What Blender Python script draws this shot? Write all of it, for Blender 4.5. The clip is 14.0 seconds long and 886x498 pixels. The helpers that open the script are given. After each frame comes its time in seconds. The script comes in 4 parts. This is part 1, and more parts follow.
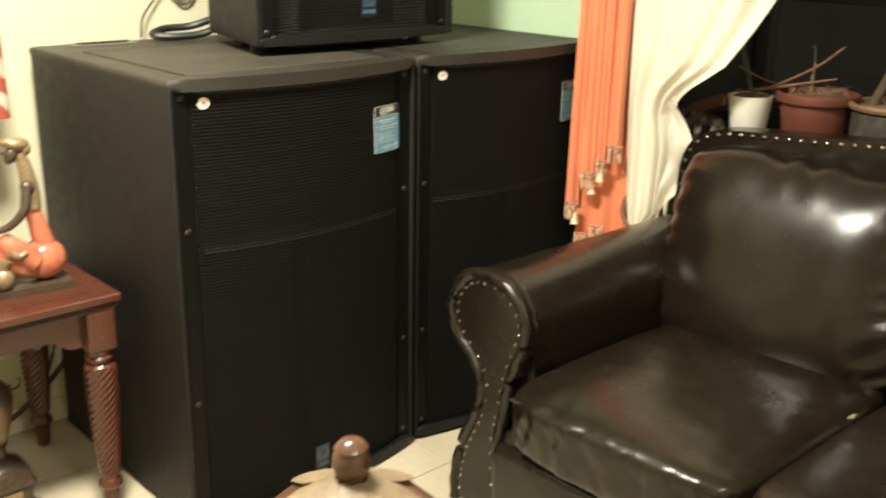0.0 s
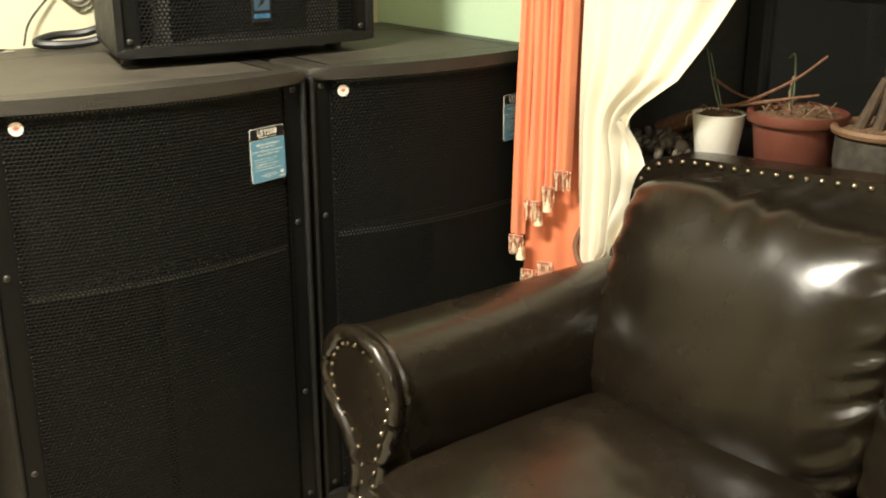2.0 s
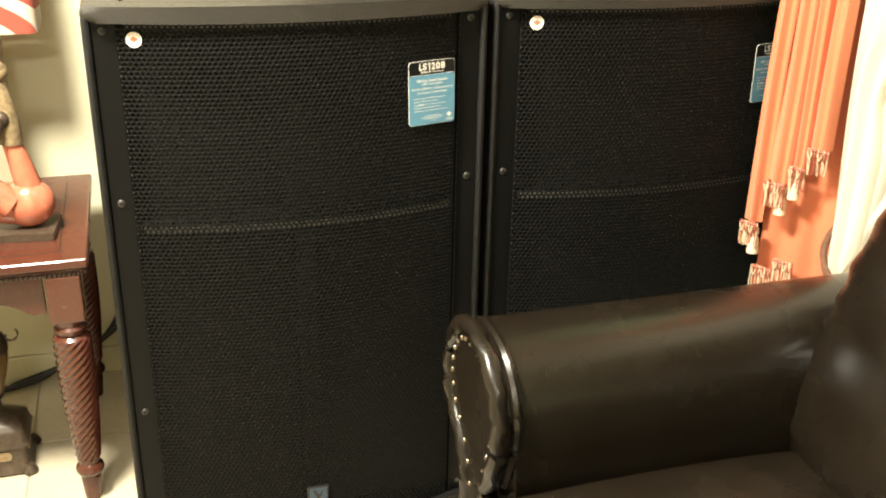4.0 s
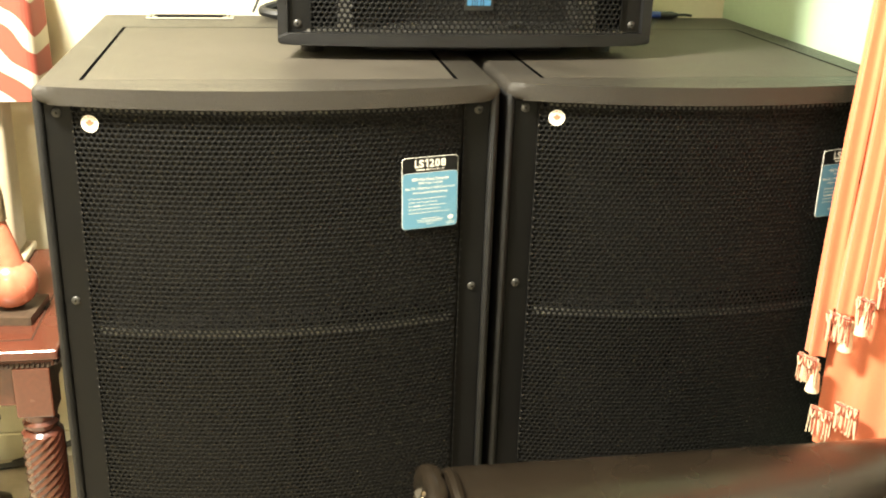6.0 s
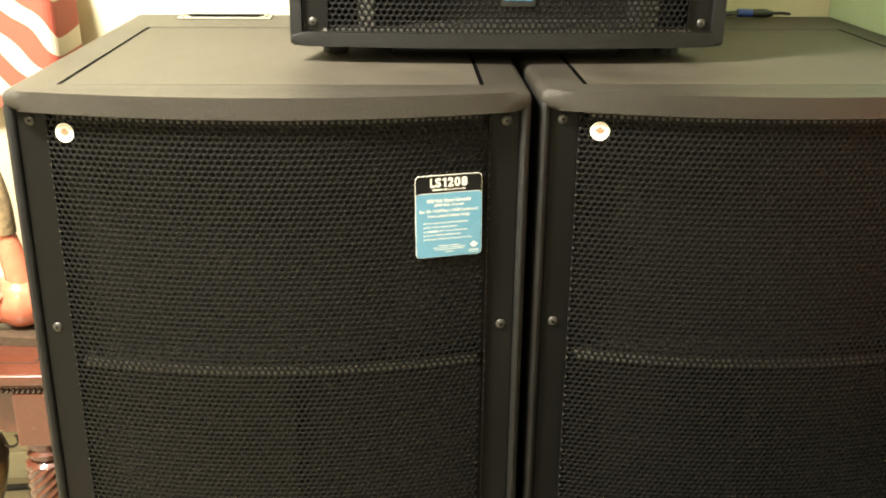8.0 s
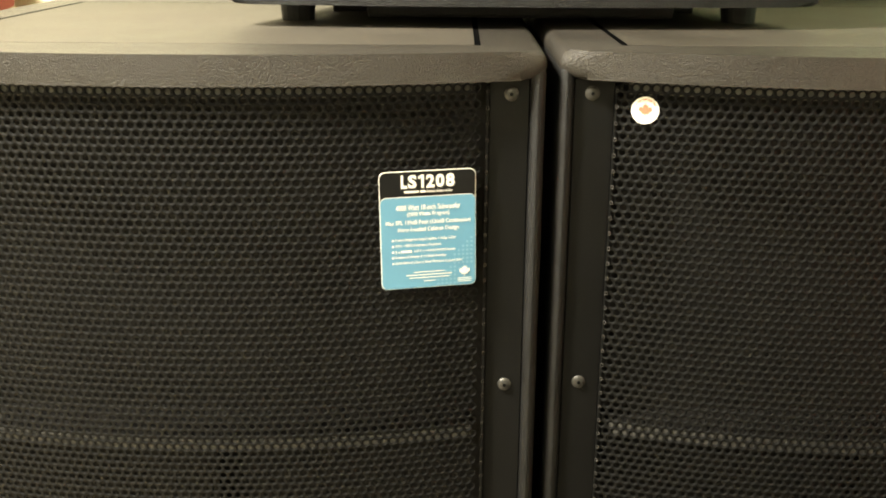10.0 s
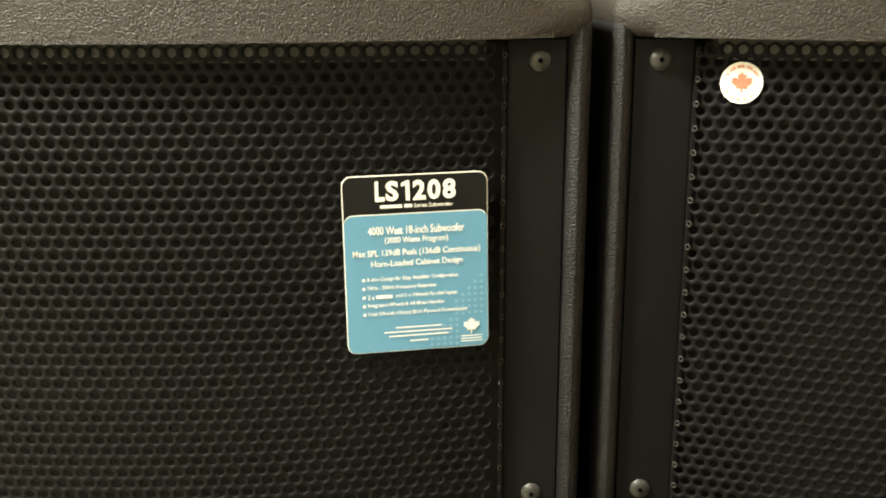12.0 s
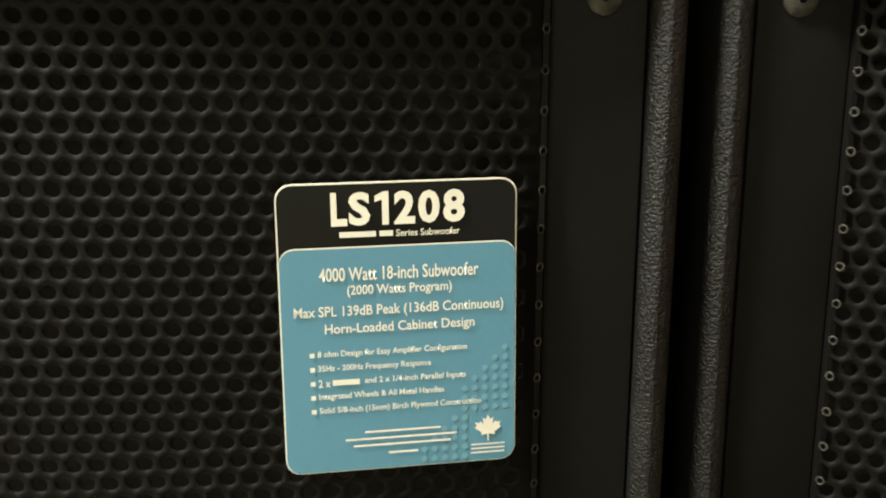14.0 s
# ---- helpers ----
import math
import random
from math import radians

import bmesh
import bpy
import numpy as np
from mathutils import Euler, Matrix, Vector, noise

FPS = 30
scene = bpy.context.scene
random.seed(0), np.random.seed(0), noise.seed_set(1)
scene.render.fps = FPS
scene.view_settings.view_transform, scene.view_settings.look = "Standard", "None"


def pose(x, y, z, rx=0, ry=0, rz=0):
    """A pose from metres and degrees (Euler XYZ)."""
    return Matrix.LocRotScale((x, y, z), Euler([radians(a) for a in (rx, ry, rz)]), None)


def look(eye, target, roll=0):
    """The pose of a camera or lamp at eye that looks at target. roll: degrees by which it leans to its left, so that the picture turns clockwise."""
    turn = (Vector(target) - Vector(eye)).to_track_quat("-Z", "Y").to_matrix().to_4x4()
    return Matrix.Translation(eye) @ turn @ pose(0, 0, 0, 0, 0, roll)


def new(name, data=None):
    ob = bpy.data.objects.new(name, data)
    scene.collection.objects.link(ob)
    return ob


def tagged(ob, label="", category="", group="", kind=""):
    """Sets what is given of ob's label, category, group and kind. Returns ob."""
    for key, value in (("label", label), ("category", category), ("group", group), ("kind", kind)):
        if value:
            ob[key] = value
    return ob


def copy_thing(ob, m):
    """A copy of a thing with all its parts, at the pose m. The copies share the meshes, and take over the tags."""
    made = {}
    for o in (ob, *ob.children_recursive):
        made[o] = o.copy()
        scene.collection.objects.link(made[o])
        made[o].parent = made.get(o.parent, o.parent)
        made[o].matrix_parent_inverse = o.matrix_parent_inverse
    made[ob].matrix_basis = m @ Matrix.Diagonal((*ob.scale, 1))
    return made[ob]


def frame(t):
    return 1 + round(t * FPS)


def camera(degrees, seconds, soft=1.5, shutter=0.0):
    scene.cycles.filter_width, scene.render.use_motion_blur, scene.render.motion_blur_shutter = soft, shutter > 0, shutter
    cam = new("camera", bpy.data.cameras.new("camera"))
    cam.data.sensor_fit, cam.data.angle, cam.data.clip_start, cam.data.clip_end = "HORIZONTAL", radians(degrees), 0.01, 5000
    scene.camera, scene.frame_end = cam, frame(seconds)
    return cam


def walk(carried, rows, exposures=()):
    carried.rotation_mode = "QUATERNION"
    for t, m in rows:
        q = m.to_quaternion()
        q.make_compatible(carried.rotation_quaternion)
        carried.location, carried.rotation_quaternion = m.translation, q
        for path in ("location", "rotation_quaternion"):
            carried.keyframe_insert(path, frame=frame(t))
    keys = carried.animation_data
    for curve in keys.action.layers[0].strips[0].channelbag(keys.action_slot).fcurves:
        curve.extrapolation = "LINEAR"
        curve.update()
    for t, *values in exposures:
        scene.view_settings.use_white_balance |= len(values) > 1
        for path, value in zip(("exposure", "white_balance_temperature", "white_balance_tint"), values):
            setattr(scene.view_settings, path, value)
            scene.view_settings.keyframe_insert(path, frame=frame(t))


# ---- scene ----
cam = camera(47.1, 14.0, soft=1.9, shutter=0.35)
PATH = [
    (0, (-0.983, -1.905, 1.373), (0.309, -0.507, 0.763), 1.0),
    (0.3, (-0.879, -1.915, 1.386), (0.462, -0.551, 0.802), -0.9),
    (0.5, (-0.806, -1.947, 1.381), (0.516, -0.56, 0.806), -1.9),
    (1, (-0.645, -2.003, 1.39), (0.548, -0.526, 0.761), 0.1),
    (1.5, (-0.526, -1.958, 1.379), (0.618, -0.456, 0.718), 0.1),
    (2, (-0.39, -1.885, 1.372), (0.756, -0.371, 0.744), 0.1),
    (2.5, (-0.189, -1.923, 1.374), (0.669, -0.255, 0.68), 1.5),
    (3, (-0.054, -1.934, 1.342), (0.573, -0.188, 0.597), 1.6),
    (3.5, (0.036, -1.822, 1.321), (0.622, -0.076, 0.542), 2.1),
    (3.7, (0.047, -1.757, 1.34), (0.621, -0.011, 0.55), 1.7),
    (5.8, (0.348, -1.511, 1.348), (0.678, 0.338, 0.66), 1.6),
    (6, (0.33, -1.48, 1.362), (0.656, 0.363, 0.657), 1.8),
    (6.5, (0.42, -1.463, 1.355), (0.565, 0.407, 0.661), 2.8),
    (7, (0.469, -1.468, 1.373), (0.56, 0.406, 0.678), 1.1),
    (7.5, (0.511, -1.405, 1.346), (0.576, 0.478, 0.676), -0.2),
    (8, (0.503, -1.288, 1.324), (0.584, 0.584, 0.624), 0.6),
    (8.2, (0.527, -1.246, 1.314), (0.567, 0.626, 0.612), 0.1),
    (10.3, (0.593, -0.879, 1.148), (0.563, 1.027, 0.544), 0.3),
    (10.5, (0.589, -0.85, 1.138), (0.575, 1.055, 0.53), 0.4),
    (11, (0.605, -0.774, 1.114), (0.56, 1.136, 0.524), 0.4),
    (11.5, (0.609, -0.7, 1.088), (0.561, 1.227, 0.554), 0.1),
    (12, (0.601, -0.63, 1.061), (0.538, 1.307, 0.569), -0.1),
    (12.5, (0.607, -0.566, 1.048), (0.507, 1.371, 0.563), -0.1),
    (13, (0.585, -0.501, 1.034), (0.558, 1.44, 0.553), -0.0),
    (13.5, (0.59, -0.445, 1.018), (0.542, 1.51, 0.599), -0.3),
    (14, (0.593, -0.391, 1.01), (0.53, 1.56, 0.577), 0.4),
]
walk(cam, [(t, look(eye, target, roll)) for t, eye, target, roll in PATH],
     exposures=[(0, 0.92, 6500, 11), (3.5, 1.39, 6500, 11), (6, 2.04, 6500, 11), (8, 2.0, 6500, 11), (10.3, 1.95, 6500, 11), (12, 1.66, 6300, 10), (13, 1.46, 6230, 9), (13.5, 1.30, 6190, 8.5), (14, 1.02, 6150, 8)])

# ---------- light ----------
world = bpy.data.worlds.new("night")
scene.world = world
world.use_nodes = True
world.node_tree.nodes["Background"].inputs[0].default_value = (0.010, 0.012, 0.018, 1)
world.node_tree.nodes["Background"].inputs[1].default_value = 1.0


def area_lamp(name, at, target, size, watts, colour):
    data = bpy.data.lights.new(name, "AREA")
    data.shape, data.size, data.energy, data.color = "DISK", size, watts, colour
    lamp = new(name, data)
    lamp.matrix_world = look(at, target)
    return lamp


WARM = (1.0, 0.95, 0.79)
area_lamp("ceiling_light_main", (-0.46, -0.52, 2.40), (-0.46, -0.52, 0), 0.42, 76, WARM)
# added fill from behind to brighten the fronts; no such source is known
area_lamp("fill_light_rear", (-0.4, -2.6, 2.40), (-0.4, -2.6, 0), 0.42, 19, WARM)


# ---------- materials ----------
def material(name, colour, rough=0.5, metal=0.0, grain=200.0, amount=0.12, bump=0.15, blotch=4.0, blotch_amount=0.12, coat=0.0, sheen=0.0, spec=0.5, crinkle=0.0):
    """A surface with fine grain and larger stains, both in its colour, and relief."""
    m = bpy.data.materials.new(name)
    m.use_nodes = True
    t = m.node_tree
    n, l = t.nodes, t.links
    b = n["Principled BSDF"]
    b.inputs["Roughness"].default_value = rough
    b.inputs["Metallic"].default_value = metal
    b.inputs["Coat Weight"].default_value = coat
    b.inputs["Sheen Weight"].default_value = sheen
    b.inputs["Specular IOR Level"].default_value = spec
    pos = n.new("ShaderNodeTexCoord")
    fine = n.new("ShaderNodeTexNoise")
    fine.inputs["Scale"].default_value = grain
    fine.inputs["Detail"].default_value = 3
    big = n.new("ShaderNodeTexNoise")
    big.inputs["Scale"].default_value = blotch
    big.inputs["Detail"].default_value = 4
    for x in (fine, big):
        l.new(pos.outputs["Object"], x.inputs["Vector"])
    values = []
    for src, amt in ((fine, amount), (big, blotch_amount)):
        r = n.new("ShaderNodeMapRange")
        r.inputs[1].default_value, r.inputs[2].default_value = 0.3, 0.7
        r.inputs[3].default_value, r.inputs[4].default_value = 1 - amt, 1 + amt
        l.new(src.outputs["Fac"], r.inputs[0])
        values.append(r)
    mul = n.new("ShaderNodeMath")
    mul.operation = "MULTIPLY"
    l.new(values[0].outputs[0], mul.inputs[0])
    l.new(values[1].outputs[0], mul.inputs[1])
    scale = n.new("ShaderNodeVectorMath")
    scale.operation = "SCALE"
    scale.inputs[0].default_value = colour
    l.new(mul.outputs[0], scale.inputs["Scale"])
    l.new(scale.outputs[0], b.inputs["Base Color"])
    if bump:
        bp = n.new("ShaderNodeBump")
        bp.inputs["Strength"].default_value = bump
        bp.inputs["Distance"].default_value = 0.002
        l.new(fine.outputs["Fac"], bp.inputs["Height"])
        l.new(bp.outputs[0], b.inputs["Normal"])
        if crinkle:
            fold = n.new("ShaderNodeTexNoise")
            fold.inputs["Scale"].default_value = 13
            fold.inputs["Detail"].default_value = 5
            fold.inputs["Roughness"].default_value = 0.6
            fold.inputs["Distortion"].default_value = 0.8
            l.new(pos.outputs["Object"], fold.inputs["Vector"])
            fb = n.new("ShaderNodeBump")
            fb.inputs["Strength"].default_value = crinkle
            fb.inputs["Distance"].default_value = 0.008
            l.new(fold.outputs["Fac"], fb.inputs["Height"])
            l.new(fb.outputs[0], bp.inputs["Normal"])
    rr = n.new("ShaderNodeMapRange")
    rr.inputs[1].default_value, rr.inputs[2].default_value = 0.3, 0.7
    rr.inputs[3].default_value, rr.inputs[4].default_value = max(0.02, rough - 0.06), min(1, rough + 0.06)
    l.new(big.outputs["Fac"], rr.inputs[0])
    l.new(rr.outputs[0], b.inputs["Roughness"])
    return m


M_WALL = material("cream_wall_paint", (0.62, 0.58, 0.415), 0.7, grain=90, amount=0.02, bump=0.08, blotch=1.5, blotch_amount=0.03)
M_GREEN = material("green_wall_paint", (0.50, 0.66, 0.46), 0.7, grain=90, amount=0.02, bump=0.08, blotch=1.5, blotch_amount=0.03)
M_CEIL = material("white_ceiling_paint", (0.82, 0.80, 0.74), 0.8, grain=90, amount=0.02, blotch_amount=0.02)
M_TILE = material("cream_floor_tile", (0.47, 0.41, 0.30), 0.38, grain=60, amount=0.05, bump=0.03, blotch=6, blotch_amount=0.07)
M_GROUT = material("grout", (0.42, 0.37, 0.28), 0.9)
M_SHELL = material("black_textured_paint", (0.0072, 0.0070, 0.0066), 0.46, grain=750, amount=0.45, bump=0.7, blotch=24, blotch_amount=0.24, spec=0.24)
# paler M_SHELL copy: light caught by tops and grille holes is in its colour
M_SHELL_LIT = material("lit_black_textured_paint", (0.0250, 0.0217, 0.0170), 0.46, grain=750, amount=0.45, bump=0.7, blotch=4, blotch_amount=0.22, spec=0.36)
M_INSET = material("lighter_black_inset", (0.043, 0.0372, 0.0285), 0.55, grain=1300, amount=0.30, bump=0.4, blotch=6, blotch_amount=0.25, spec=0.30)
M_STRIP = material("black_powder_coat", (0.0034, 0.0033, 0.0030), 0.52, grain=1200, amount=0.15, bump=0.12, blotch=8, blotch_amount=0.08, spec=0.17)
M_GRILLE = material("black_perforated_steel", (0.0038, 0.0037, 0.0033), 0.62, grain=1200, amount=0.15, bump=0.1, blotch=8, blotch_amount=0.1, spec=0.12)
M_INSIDE = material("matt_black_inside", (0.034, 0.032, 0.029), 0.9, spec=0.05)
# black boards made paler, to paint in the light on their edges
M_EDGE = material("lit_black_board_edge", (0.085, 0.081, 0.072), 0.7)
M_SCREW = material("dark_steel_screw", (0.045, 0.043, 0.038), 0.42, metal=0.5, grain=600)
# near-black that puts the shade of holes, grooves and recesses into colour
M_HOLE = material("recess_shade_black", (0.002, 0.002, 0.002), 0.95, spec=0.0)
M_RUBBER = material("black_rubber", (0.012, 0.012, 0.012), 0.7)
M_STEEL = material("grey_zinc_plate", (0.30, 0.28, 0.23), 0.5, metal=0.6, grain=300)
M_TEAL = material("teal_label_print", (0.115, 0.280, 0.410), 0.35, grain=400, amount=0.02, bump=0, blotch_amount=0.03)
M_TEAL2 = material("pale_teal_print", (0.17, 0.35, 0.48), 0.35, grain=400, amount=0.02, bump=0, blotch_amount=0.03)
M_LBLACK = material("black_label_print", (0.008, 0.008, 0.008), 0.3, bump=0)
M_WHITE = material("white_label_print", (0.82, 0.80, 0.72), 0.4, grain=300, amount=0.02, bump=0, blotch_amount=0.02)
M_RED = material("red_leaf_print", (0.72, 0.17, 0.10), 0.4, bump=0)
M_BADGE = material("slate_badge_print", (0.032, 0.060, 0.095), 0.4, bump=0)
M_BLUE = material("blue_badge", (0.035, 0.125, 0.24), 0.35, bump=0)
M_LEATHER = material("dark_brown_leather", (0.0098, 0.0070, 0.0044), 0.25, grain=420, amount=0.12, bump=0.12, blotch=7, blotch_amount=0.15, coat=0.03, spec=0.40, crinkle=0.07)
M_NAIL = material("antique_brass_nail", (0.21, 0.175, 0.135), 0.20, metal=1.0, grain=300)
M_DARKFOOT = material("dark_wood_foot", (0.03, 0.016, 0.010), 0.4)
M_CHERRY = material("dark_cherry_wood", (0.072, 0.022, 0.0125), 0.24, grain=130, amount=0.14, bump=0.05, blotch=5, blotch_amount=0.14, coat=0.2)
M_ORANGE = material("orange_satin", (0.72, 0.21, 0.095), 0.55, grain=700, amount=0.08, bump=0.2, blotch=5, blotch_amount=0.06, sheen=0.3)
M_CREAM = material("cream_cotton", (0.70, 0.645, 0.525), 0.85, grain=800, amount=0.06, bump=0.25, blotch=5, blotch_amount=0.05, sheen=0.2)
M_FRINGE = material("cream_rayon_fringe", (0.78, 0.62, 0.42), 0.6, grain=500)
M_FRINGE2 = material("rust_rayon_fringe", (0.36, 0.085, 0.045), 0.6, grain=500)
M_TERRA = material("terracotta_plastic", (0.130, 0.040, 0.025), 0.5, grain=150, amount=0.06, blotch=8, blotch_amount=0.12)
M_POTW = material("white_glazed_pot", (0.80, 0.77, 0.70), 0.3, grain=100, amount=0.02, bump=0.02)
M_POTB = material("weathered_grey_pot", (0.040, 0.034, 0.026), 0.75, grain=60, amount=0.35, bump=0.5, blotch=20, blotch_amount=0.35)
M_POTRIM = material("tan_clay_rim", (0.17, 0.095, 0.05), 0.65, grain=100)
M_SOIL = material("dry_soil", (0.13, 0.075, 0.04), 0.95, grain=120, amount=0.5, bump=0.8)
M_TWIG = material("dead_brown_stem", (0.16, 0.075, 0.04), 0.8, grain=90, amount=0.3, bump=0.3)
M_STRAW = material("dry_straw", (0.19, 0.145, 0.085), 0.85, grain=120, amount=0.3)
M_STEMG = material("grey_green_stem", (0.10, 0.13, 0.09), 0.7, grain=90)
M_LEAF = material("dull_green_leaf", (0.06, 0.08, 0.028), 0.55, grain=60, amount=0.25)
M_TRUNK = material("pale_brown_trunk", (0.060, 0.038, 0.022), 0.8, grain=50, amount=0.35, bump=0.5)
M_PEBBLE = material("mixed_pebble", (0.085, 0.068, 0.050), 0.7, grain=45, amount=0.5)
M_SLATE = material("dark_ledge_stone_and_bay_panel", (0.035, 0.032, 0.028), 0.5, grain=40, amount=0.3, bump=0.3)
M_FRAME = material("dark_window_frame", (0.03, 0.028, 0.026), 0.4)
M_CABLE = material("black_cable_rubber", (0.010, 0.010, 0.010), 0.45)
M_GREYCABLE = material("grey_cable", (0.16, 0.15, 0.12), 0.5)
M_PLUGBLUE = material("blue_plug_plastic", (0.02, 0.05, 0.30), 0.35, bump=0)
M_CERAMIC = material("cream_lamp_ceramic", (0.44, 0.375, 0.26), 0.45, grain=60, amount=0.05, bump=0.05)
M_GLAZE = material("orange_glazed_resin", (0.48, 0.145, 0.082), 0.24, grain=60, amount=0.10, bump=0.05, blotch=14, blotch_amount=0.25, coat=0.3)
M_BRONZE = material("dark_bronze_resin", (0.065, 0.045, 0.030), 0.32, metal=0.2, grain=90, amount=0.3, bump=0.2)
M_GOLD = material("gold_resin", (0.26, 0.19, 0.105), 0.35, metal=0.3, grain=120, amount=0.3, bump=0.3)
M_AMBER = material("amber_brown_glass", (0.13, 0.075, 0.03), 0.2, grain=40, amount=0.2, bump=0.05, coat=0.4)
M_LID = material("brown_lacquer_lid", (0.075, 0.035, 0.02), 0.3, grain=40, amount=0.25, bump=0.1, coat=0.2)
M_PALELEAF = material("cream_leaf_glaze", (0.30, 0.225, 0.14), 0.5, grain=80)
M_OUT = material("glowing_night_backdrop", (0.008, 0.009, 0.008), 0.9, grain=3, amount=0.5, blotch=1)

# backdrop glows faintly, in place of the room reflected in the panes
gb = M_OUT.node_tree.nodes["Principled BSDF"]
gb.inputs["Emission Color"].default_value = (0.80, 0.72, 0.50, 1)
gb.inputs["Emission Strength"].default_value = 0.009

M_GLASS = bpy.data.materials.new("window_glass")
M_GLASS.use_nodes = True
g = M_GLASS.node_tree.nodes["Principled BSDF"]
g.inputs["Base Color"].default_value = (0.9, 0.95, 0.95, 1)
g.inputs["Roughness"].default_value = 0.02
g.inputs["Transmission Weight"].default_value = 1.0
g.inputs["IOR"].default_value = 1.45

# zebra stripes on the lamp shade: a warped wave in two tones
M_ZEBRA = bpy.data.materials.new("zebra_print_fabric")
M_ZEBRA.use_nodes = True
zt = M_ZEBRA.node_tree
zb = zt.nodes["Principled BSDF"]
zb.inputs["Roughness"].default_value = 0.85
zc = zt.nodes.new("ShaderNodeTexCoord")
zm = zt.nodes.new("ShaderNodeMapping")
zm.inputs["Rotation"].default_value = (0, radians(40), 0)
zm.inputs["Scale"].default_value = (1.0, 0.35, 1.0)
zw = zt.nodes.new("ShaderNodeTexWave")
zw.wave_type, zw.bands_direction = "BANDS", "X"
zw.inputs["Scale"].default_value = 5.2
zw.inputs["Distortion"].default_value = 3.2
zw.inputs["Detail"].default_value = 1.5
zw.inputs["Detail Scale"].default_value = 1.3
zr = zt.nodes.new("ShaderNodeValToRGB")
zr.color_ramp.elements[0].position, zr.color_ramp.elements[0].color = 0.55, (0.30, 0.060, 0.036, 1)
zr.color_ramp.elements[1].position, zr.color_ramp.elements[1].color = 0.61, (0.52, 0.44, 0.33, 1)
zt.links.new(zc.outputs["Object"], zm.inputs["Vector"])
zt.links.new(zm.outputs[0], zw.inputs["Vector"])
zt.links.new(zw.outputs["Fac"], zr.inputs[0])
zt.links.new(zr.outputs[0], zb.inputs["Base Color"])


# ---------- mesh helpers ----------
def mesh_of(name, bm, mats, smooth=False):
    me = bpy.data.meshes.new(name)
    bmesh.ops.recalc_face_normals(bm, faces=bm.faces)
    bm.to_mesh(me)
    bm.free()
    for m in mats if isinstance(mats, (list, tuple)) else [mats]:
        me.materials.append(m)
    if smooth:
        me.polygons.foreach_set("use_smooth", [True] * len(me.polygons))
        me.set_sharp_from_angle(angle=radians(38))
    return me


def part(name, bm, mat, parent=None, label="", smooth=False, at=None):
    """ONE mesh object, from a bmesh or a finished mesh, under a thing or a part."""
    me = bm if isinstance(bm, bpy.types.Mesh) else mesh_of(name, bm, mat, smooth)
    ob = new(name, me)
    if parent:
        ob.parent = parent
    if at:
        ob.matrix_basis = at
    if label:
        tagged(ob, label)
    return ob


def thing(name, label, category, group="", at=(0, 0, 0)):
    ob = new(name)
    ob.location = at
    ob.empty_display_size = 0.05
    return tagged(ob, label, category, group)


def box(x0, x1, y0, y1, z0, z1, bevel=0.0, seg=2, bm=None):
    own = bm is None
    bm = bm or bmesh.new()
    r = bmesh.ops.create_cube(bm, size=1)
    for v in r["verts"]:
        v.co = ((x0 + x1) / 2 + v.co.x * (x1 - x0), (y0 + y1) / 2 + v.co.y * (y1 - y0), (z0 + z1) / 2 + v.co.z * (z1 - z0))
    if bevel and own:
        bmesh.ops.bevel(bm, geom=list(bm.edges), offset=bevel, segments=seg, profile=0.5, affect="EDGES")
    return bm


def prism(points, axis, a, b, bevel=0.0, seg=2):
    """A polygon extruded along an axis from a to b; points are in the other two axes."""
    bm = bmesh.new()
    def p3(p, h):
        return {"x": (h, p[0], p[1]), "y": (p[0], h, p[1]), "z": (p[0], p[1], h)}[axis]
    lo = [bm.verts.new(p3(p, a)) for p in points]
    hi = [bm.verts.new(p3(p, b)) for p in points]
    f1, f2 = bm.faces.new(lo), bm.faces.new(hi)
    for i in range(len(points)):
        j = (i + 1) % len(points)
        bm.faces.new((lo[i], lo[j], hi[j], hi[i]))
    if bevel:
        bmesh.ops.bevel(bm, geom=[e for e in bm.edges if e in f1.edges[:] or e in f2.edges[:]], offset=bevel, segments=seg, profile=0.5, affect="EDGES")
    return bm


def lathe(profile, seg=32, twist=None, bm=None, centre=(0, 0, 0)):
    """A turned form from (radius, height) pairs; twist(angle, z, r) may change the radius."""
    bm = bm or bmesh.new()
    rings = []
    for r, z in profile:
        ring = []
        for i in range(seg):
            a = 2 * math.pi * i / seg
            rr = twist(a, z, r) if twist else r
            ring.append(bm.verts.new((centre[0] + rr * math.cos(a), centre[1] + rr * math.sin(a), centre[2] + z)))
        rings.append(ring)
    for lo, hi in zip(rings, rings[1:]):
        for i in range(seg):
            j = (i + 1) % seg
            bm.faces.new((lo[i], lo[j], hi[j], hi[i]))
    bm.faces.new(rings[0][::-1])
    bm.faces.new(rings[-1])
    return bm


